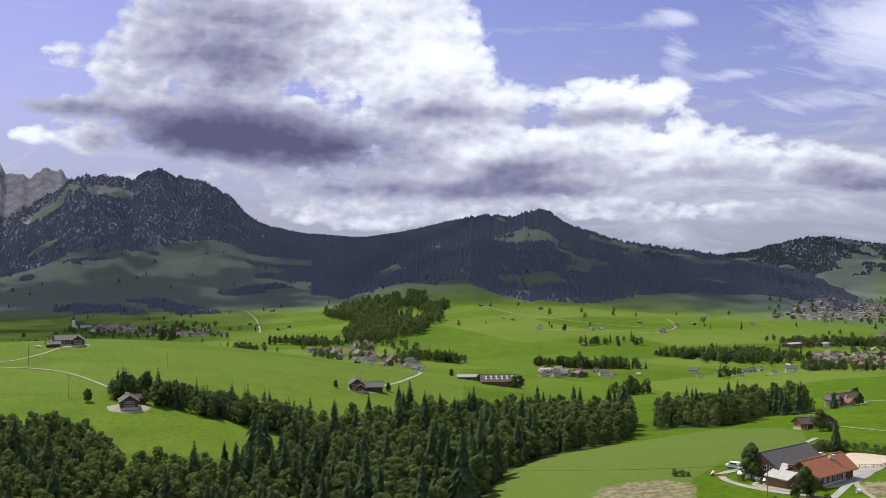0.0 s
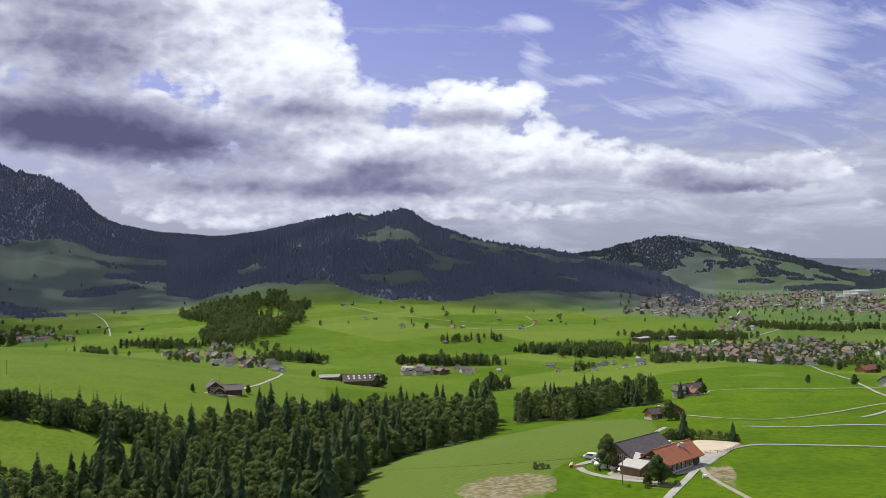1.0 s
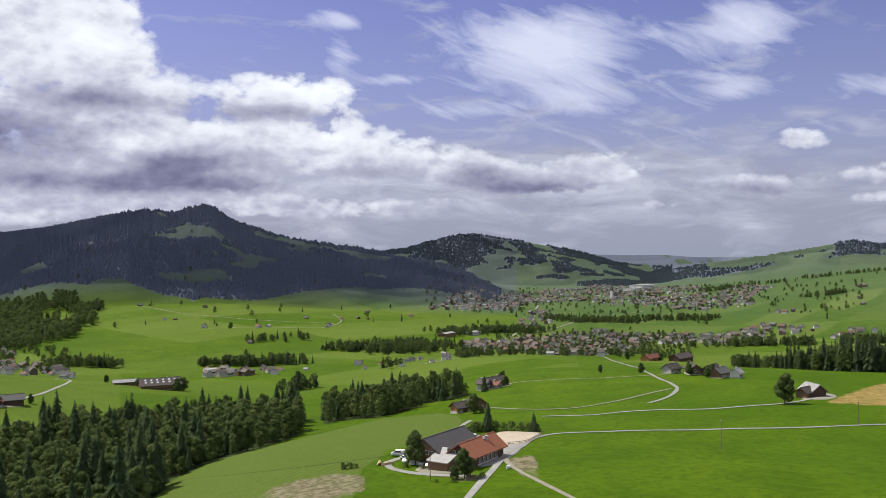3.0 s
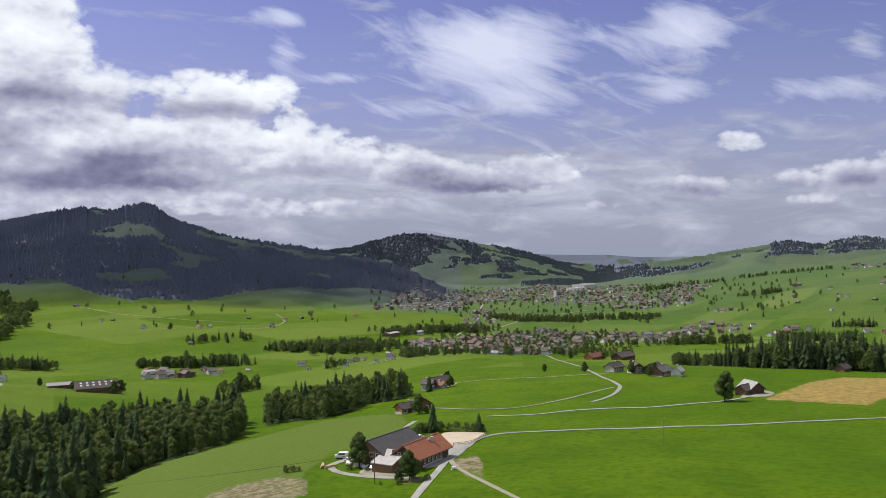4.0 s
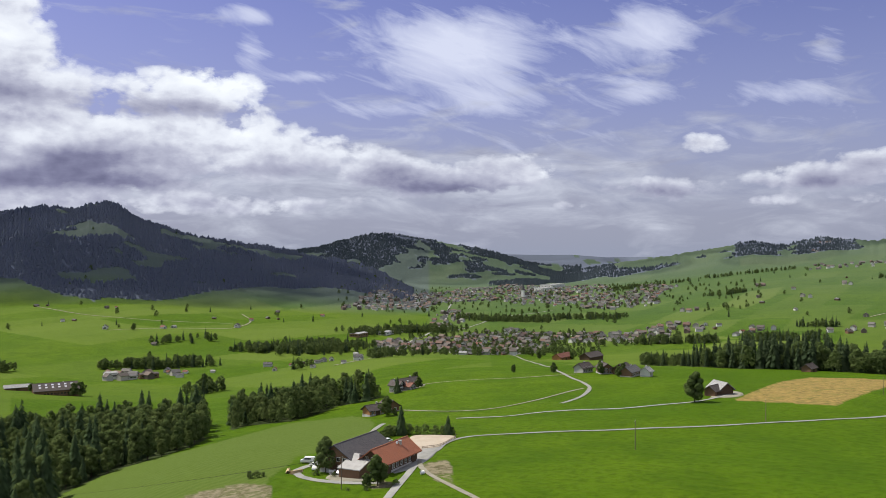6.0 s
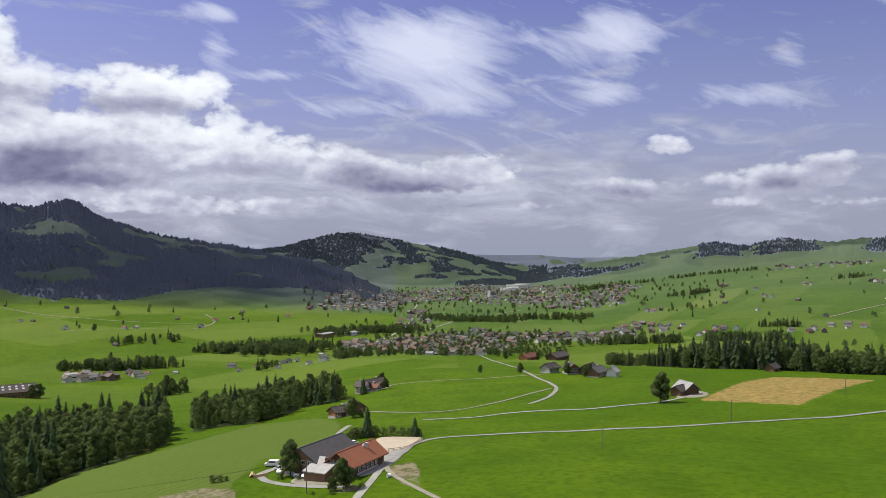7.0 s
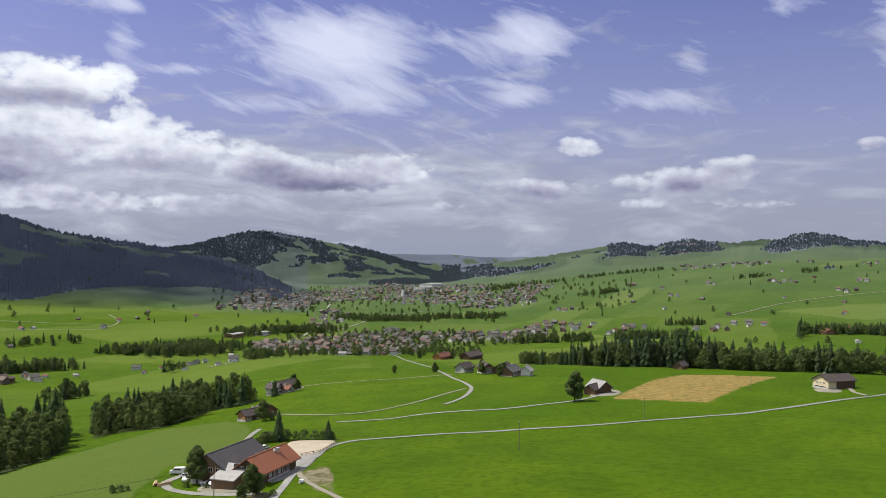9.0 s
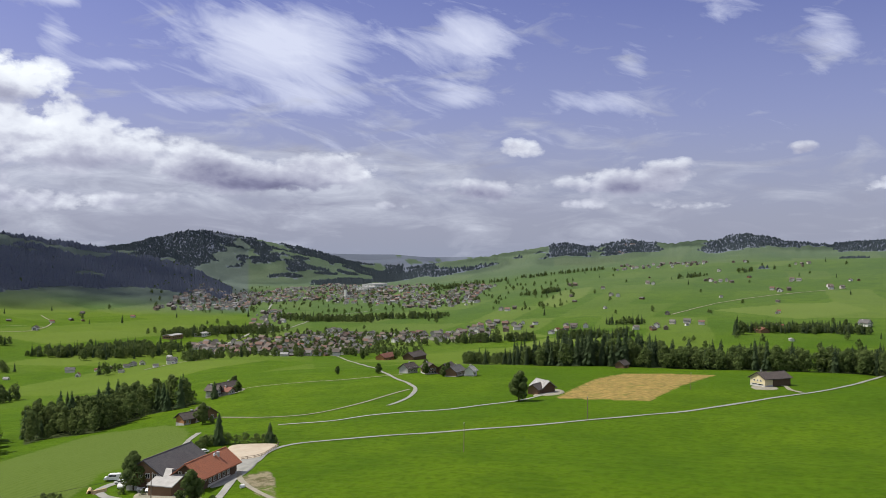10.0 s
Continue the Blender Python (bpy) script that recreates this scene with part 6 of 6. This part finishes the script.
# ---- single trees, hedges ----
SINGLE = [  # x, y, kind, height, label
    (104, 300, "broadleaf_tree", 13.0, "dark broadleaf tree at the corner of the barn"), (111, 271, "broadleaf_tree", 10.5, "dense green tree before the farmhouse"),
    (113.5, 274, "broadleaf_tree", 6.5, "leafy shrub tree before the farmhouse"), (107.5, 271.5, "broadleaf_tree", 5.0, "low leafy bush beside the drive"),
    (155, 350, "spruce", 13.0, "young spruce in the hedge by the paddock"), (171, 338, "spruce", 8.5, "small spruce at the end of the paddock hedge"),
    (313, 345, "broadleaf_tree", 16.0, "tall rounded lime tree beside the meadow barn"), (180, 424, "broadleaf_tree", 11.0, "broadleaf tree before the orange barn"),
    (183, 420, "broadleaf_tree", 4.5, "round bush on the meadow"), (177, 851, "broadleaf_tree", 17.0, "round broadleaf tree on the valley meadow"), (186, 870, "broadleaf_tree", 12.0, "broadleaf tree on the valley meadow"),
    (229, 520, "spruce", 11.0, "dark spruce beside the farmhouse"), (246, 524, "broadleaf_tree", 8.0, "leafy tree before the farmhouse"), (256, 550, "broadleaf_tree", 9.0, "leafy tree behind the farmhouse"),
    (-182, 492, "broadleaf_tree", 15.0, "tall broadleaf tree behind the chalet"), (-176, 503, "broadleaf_tree", 16.0, "tall broadleaf tree behind the chalet"), (-188, 500, "broadleaf_tree", 14.0, "tall broadleaf tree behind the chalet"),
    (-200, 480, "broadleaf_tree", 8.0, "thin young tree by the track"), (-315, 694, "broadleaf_tree", 11.0, "round tree beside the hill farm"), (-262, 792, "broadleaf_tree", 13.0, "broadleaf tree on the crest"),
    (-254, 796, "broadleaf_tree", 14.0, "broadleaf tree on the crest"), (-45, 640, "broadleaf_tree", 7.0, "small tree by the brown farmhouse"), (-81, 619, "broadleaf_tree", 6.0, "bush by the brown farmhouse"),
    (371, 497, "broadleaf_tree", 9.0, "leafy fruit tree in the hamlet"), (368, 474, "broadleaf_tree", 8.0, "leafy fruit tree in the hamlet"), (384, 513, "broadleaf_tree", 9.5, "leafy fruit tree in the hamlet"), (359, 536, "broadleaf_tree", 8.0, "leafy fruit tree in the hamlet"),
    (380, 484, "broadleaf_tree", 9.0, "leafy fruit tree in the hamlet"), (340, 560, "broadleaf_tree", 6.5, "small leafy roadside tree"), (530, 815, "broadleaf_tree", 10.0, "tree beside the red-roofed farm"), (563, 800, "broadleaf_tree", 9.0, "tree beside the red-roofed farm"),
    (1130, 745, "spruce", 24.0, "tall dark spruce by the red stable"), (1138, 738, "broadleaf_tree", 19.0, "tree by the red stable"), (1300, 668, "broadleaf_tree", 15.0, "round tree by the white house"),
    (560, 240, "broadleaf_tree", 7.0, "small tree at the end of the road"), (60, 806, "broadleaf_tree", 12.0, "tree at the end of the long barn"), (66, 812, "broadleaf_tree", 13.0, "tree at the end of the long barn"), (28, 822, "broadleaf_tree", 8.0, "bush beside the long barn"), (2, 850, "broadleaf_tree", 8.0, "bush near the low barn"),
]
for k, (x, y, kind, tall, label) in enumerate(SINGLE):
    t = make_tree(kind, 300 + k, tall, label, 0.8)
    t["group"] = "single trees"
    t.matrix_basis = at_ground(x, y, 0.2, k * 47.0)


def bush(x, y, size, seed, label):
    rng = random.Random(seed)
    V, F = broadleaf_shape(rng, size, 6, 60, size * 0.07, low=-0.1, wide=0.6)
    ob = new("bush", arrays("bush", V, F, M["broadleaf"]))
    ob.matrix_basis = at_ground(x, y, 0.1, seed * 31.0)
    tagged(ob, label, "bush", "bushes")


for k, (x, y, s) in enumerate([(147, 349, 4.2), (149.5, 351, 4.6), (152, 351, 4.4), (158, 349, 4.6), (161, 347, 3.8), (164, 344.5, 4.4), (167, 341.5, 4.0), (145, 347, 3.4), (169.5, 340, 3.8), (155.5, 351.5, 4.0), (150.5, 353.5, 4.8), (172.5, 337.5, 3.2), (142.5, 347.5, 2.8)]):
    bush(x, y, s, 500 + k, "dark clipped bush in the hedge by the paddock")
for k, (x, y, s) in enumerate([(80, 309.5, 2.8), (82.5, 309, 2.4), (84.5, 308.5, 1.8), (100, 298, 2.4), (104, 292, 1.8), (116, 268, 2.2), (106, 268, 2.0), (101, 271, 1.2)]):
    bush(x, y, s, 520 + k, "scrubby green bush on the rough ground by the farm")


# ---- poles, fence, vehicles, small things ----
def pole(x, y, tall, label, arm=True):
    top = new("power_pole")
    bm = bmesh.new()
    bmesh.ops.create_cone(bm, segments=8, radius1=0.17, radius2=0.11, depth=tall + 1, matrix=Matrix.Translation((0, 0, tall / 2 - 0.5)))
    part("post", bm, M["pole_wood"], top)
    if arm:
        bm = bmesh.new()
        box(bm, -0.9, 0.9, -0.06, 0.06, tall - 0.35, tall - 0.2)
        part("crossarm", bm, M["pole_wood"], top)
        for sx in (-0.8, 0.8):
            bm = bmesh.new()
            bmesh.ops.create_cone(bm, segments=8, radius1=0.09, radius2=0.05, depth=0.3, matrix=Matrix.Translation((sx, 0, tall - 0.05)))
            part("insulator", bm, M["concrete"], top)
    top.matrix_basis = at_ground(x, y, 0.1, 40)
    tagged(top, label, "pole", "poles")


pole(213, 269, 10.8, "slender wooden power pole on the meadow")
pole(295, 283, 10.0, "slender wooden power pole beside the road")
pole(405, 308, 9.0, "slender wooden power pole by the hay field")
pole(100, 274, 10.5, "wooden power pole in front of the farm")
pole(-214, 488, 13.0, "wooden power pole on the hillside meadow")
pole(-284, 585, 13.0, "wooden power pole on the hillside meadow")
pole(-65, 639, 12.0, "thin mast behind the brown farmhouse", False)
for k, (a, r) in enumerate(((-18, 640), (5.5, 1130), (44.5, 1180), (55, 720))):
    pole(*polar(a, r), 10, "distant wooden power pole")


def wire(p, q, sag, label):
    cu = bpy.data.curves.new("wire", "CURVE")
    cu.dimensions, cu.bevel_depth, cu.bevel_resolution = "3D", 0.014, 0
    sp = cu.splines.new("POLY")
    sp.points.add(16)
    for k in range(17):
        f = k / 16
        sp.points[k].co = (p[0] + (q[0] - p[0]) * f, p[1] + (q[1] - p[1]) * f, p[2] + (q[2] - p[2]) * f - sag * 4 * f * (1 - f), 1)
    ob = new("wire", cu)
    cu.materials.append(M["rubber"])
    tagged(ob, label, "cable", "power lines")


# power line over the wood, from the foot of the pole's slope
for off in (-0.8, 0.0, 0.8):
    wire((-60 + off, 290, 82), (99 + off, 274, float(ground(100, 274)) + 10.4), 3.0, "thin sagging power line above the trees")


def fence(pts, label):
    top = new("paddock_fence")
    c = smooth_line(pts, 2.6)
    zs = [float(ground(x, y)) for x, y in c]
    for (x, y), z in zip(c, zs):
        bm = bmesh.new()
        box(bm, x - 0.07, x + 0.07, y - 0.07, y + 0.07, z - 0.3, z + 1.3)
        part("post", bm, M["pole_wood"], top)
    for (x0, y0), (x1, y1), z0, z1 in zip(c[:-1], c[1:], zs[:-1], zs[1:]):
        for hgt in (0.65, 1.15):
            bm = bmesh.new()
            p, q = Vector((x0, y0, z0 + hgt)), Vector((x1, y1, z1 + hgt))
            m = Matrix.Translation((p + q) / 2) @ (q - p).to_track_quat("X", "Z").to_matrix().to_4x4() @ Matrix.Diagonal(((q - p).length, 0.05, 0.14, 1))
            bmesh.ops.create_cube(bm, size=1.0, matrix=m)
            part("rail", bm, M["pole_wood"], top)
    tagged(top, label, "fence")


fence([(171, 331), (166, 324), (155, 313.5), (147, 313)], "low weathered wooden rail fence round the sand paddock")


def vehicle(name, label, x, y, turn, L, W, H, paint, van=False):
    """A parked car or van: body with cabin, windows, four wheels, lamps."""
    top = new(name)
    bm = bmesh.new()
    prof = [(-L / 2, 0.35), (L / 2, 0.35), (L / 2, H * 0.5), (L / 2 - L * 0.16, H * 0.56), (L / 2 - L * 0.3, H * 0.97), (-L / 2 + (0.1 if van else L * 0.16), H), (-L / 2, H * (0.9 if van else 0.58))]
    a = [bm.verts.new((px, -W / 2, pz)) for px, pz in prof]
    b = [bm.verts.new((px, W / 2, pz)) for px, pz in prof]
    bm.faces.new(a)
    bm.faces.new(b[::-1])
    for k in range(len(prof)):
        j = (k + 1) % len(prof)
        bm.faces.new((a[k], b[k], b[j], a[j]))
    bmesh.ops.recalc_face_normals(bm, faces=bm.faces)
    bmesh.ops.bevel(bm, geom=list(bm.edges), offset=0.08, segments=2, affect="EDGES")
    part("body", bm, M[paint], top)
    for s in (-1, 1):
        bm = bmesh.new()
        box(bm, -L * 0.25, L * 0.2, min(s * W / 2, s * (W / 2 + 0.02)), max(s * W / 2, s * (W / 2 + 0.02)), H * 0.62, H * 0.88)
        part("side_window", bm, M["glass"], top)
        for px in (-L * 0.32, L * 0.31):
            bm = bmesh.new()
            bmesh.ops.create_cone(bm, segments=14, radius1=0.34, radius2=0.34, depth=0.22, matrix=Matrix.Translation((px, s * (W / 2 - 0.1), 0.34)) @ Matrix.Rotation(radians(90), 4, "X"))
            wheel = part("wheel", bm, M["rubber"], top)
            bm = bmesh.new()
            bmesh.ops.create_cone(bm, segments=10, radius1=0.2, radius2=0.2, depth=0.24, matrix=Matrix.Translation((px, s * (W / 2 - 0.1), 0.34)) @ Matrix.Rotation(radians(90), 4, "X"))
            part("rim", bm, M["steel"], wheel)
        bm = bmesh.new()
        box(bm, L / 2 - 0.05, L / 2 + 0.02, s * W * 0.33 - 0.15, s * W * 0.33 + 0.15, 0.62, 0.8)
        part("headlight", bm, M["frame_paint"], top)
    bm = bmesh.new()
    vs = [bm.verts.new(p) for p in ((L / 2 - L * 0.16 + 0.02, -W * 0.42, H * 0.585), (L / 2 - L * 0.16 + 0.02, W * 0.42, H * 0.585), (L / 2 - L * 0.3 + 0.03, W * 0.4, H * 0.94), (L / 2 - L * 0.3 + 0.03, -W * 0.4, H * 0.94))]
    bm.faces.new(vs)
    bmesh.ops.solidify(bm, geom=list(bm.faces), thickness=0.02)
    part("windscreen", bm, M["glass"], top)
    top.matrix_basis = at_ground(x, y, -0.05, turn)
    tagged(top, label, "van" if van else "car", "parked vehicles")


vehicle("van", "white van parked on the grass by the farm", 103.5, 318, 150, 5.2, 2.0, 2.3, "car_white", True)
vehicle("car", "white car parked under the farm tree", 104, 311, 120, 4.4, 1.8, 1.5, "car_white")
vehicle("car", "white car parked beside the barn", 102.5, 306.5, 60, 4.2, 1.8, 1.5, "car_white")
vehicle("car", "light car parked by the barn wall", 105.5, 304.0, 100, 4.2, 1.8, 1.5, "car_white")
vehicle("car", "grey car parked by the drive", 107.3, 293.5, 40, 4.3, 1.8, 1.5, "car_grey")
vehicle("car", "white car behind the barn", 143.5, 338, 20, 4.3, 1.8, 1.5, "car_white")
vehicle("trailer", "white trailer parked behind the barn", 139.5, 340, 50, 5.0, 2.2, 2.2, "car_white", True)
vehicle("car", "white car parked at the hill farm", -316, 668, 10, 4.6, 1.8, 1.6, "car_white")


def wrapped_bale(x, y, k):
    bm = bmesh.new()
    bmesh.ops.create_cone(bm, segments=16, radius1=0.65, radius2=0.65, depth=1.25, matrix=Matrix.Translation((0, 0, 0.65)) @ Matrix.Rotation(radians(90), 4, "X"))
    bmesh.ops.bevel(bm, geom=[e for e in bm.edges if e.calc_length() > 0.2], offset=0.08, segments=2, affect="EDGES")
    me = bpy.data.meshes.new("silage_bale")
    bm.to_mesh(me)
    bm.free()
    me.materials.append(M["car_white"])
    ob = new("silage_bale", me)
    ob.matrix_basis = at_ground(x, y, 0.05, k * 50)
    tagged(ob, "white wrapped silage bale lying behind the barn", "bale", "silage bales")


for k, (x, y) in enumerate([(135.5, 333), (137, 331.8), (136.6, 334.4), (138.3, 333.2), (140, 332), (134.2, 334.6), (104.5, 295), (106, 296.2), (105, 297.4), (129.5, 276.5)]):
    wrapped_bale(x, y, k)


def timber_stack(x, y, turn):
    top = new("timber_stack")
    for r in range(3):
        for k in range(4 - r):
            bm = bmesh.new()
            bmesh.ops.create_cone(bm, segments=8, radius1=0.2, radius2=0.17, depth=4.6, matrix=Matrix.Translation((0, (k - (3 - r) / 2) * 0.42, 0.2 + r * 0.36)) @ Matrix.Rotation(radians(90), 4, "Y"))
            part("log", bm, M["timber"], top)
    top.matrix_basis = at_ground(x, y, 0.02, turn)
    tagged(top, "stack of pale timber logs lying in the grass", "timber")


timber_stack(95.5, 306, 15)
timber_stack(93.5, 309, 70)


# skylights on the long barn
for k in range(12):
    bm = bmesh.new()
    x, v = -12.5 + (k % 6) * 5.0, 0.30 + 0.34 * (k // 6)
    y, z = -8 * v, 5.0 + 5.0 * (1 - v) + 0.42
    box(bm, x - 0.9, x + 0.9, y - 0.8, y + 0.8, z - 0.06, z + 0.06)
    bmesh.ops.rotate(bm, verts=bm.verts, cent=(x, y, z), matrix=Matrix.Rotation(math.atan2(5.0, 8.0), 3, "X"))
    part("skylight", bm, M["solar"], next(o for o in bpy.data.objects if o.get("label", "").startswith("long barn with a brown roof")))
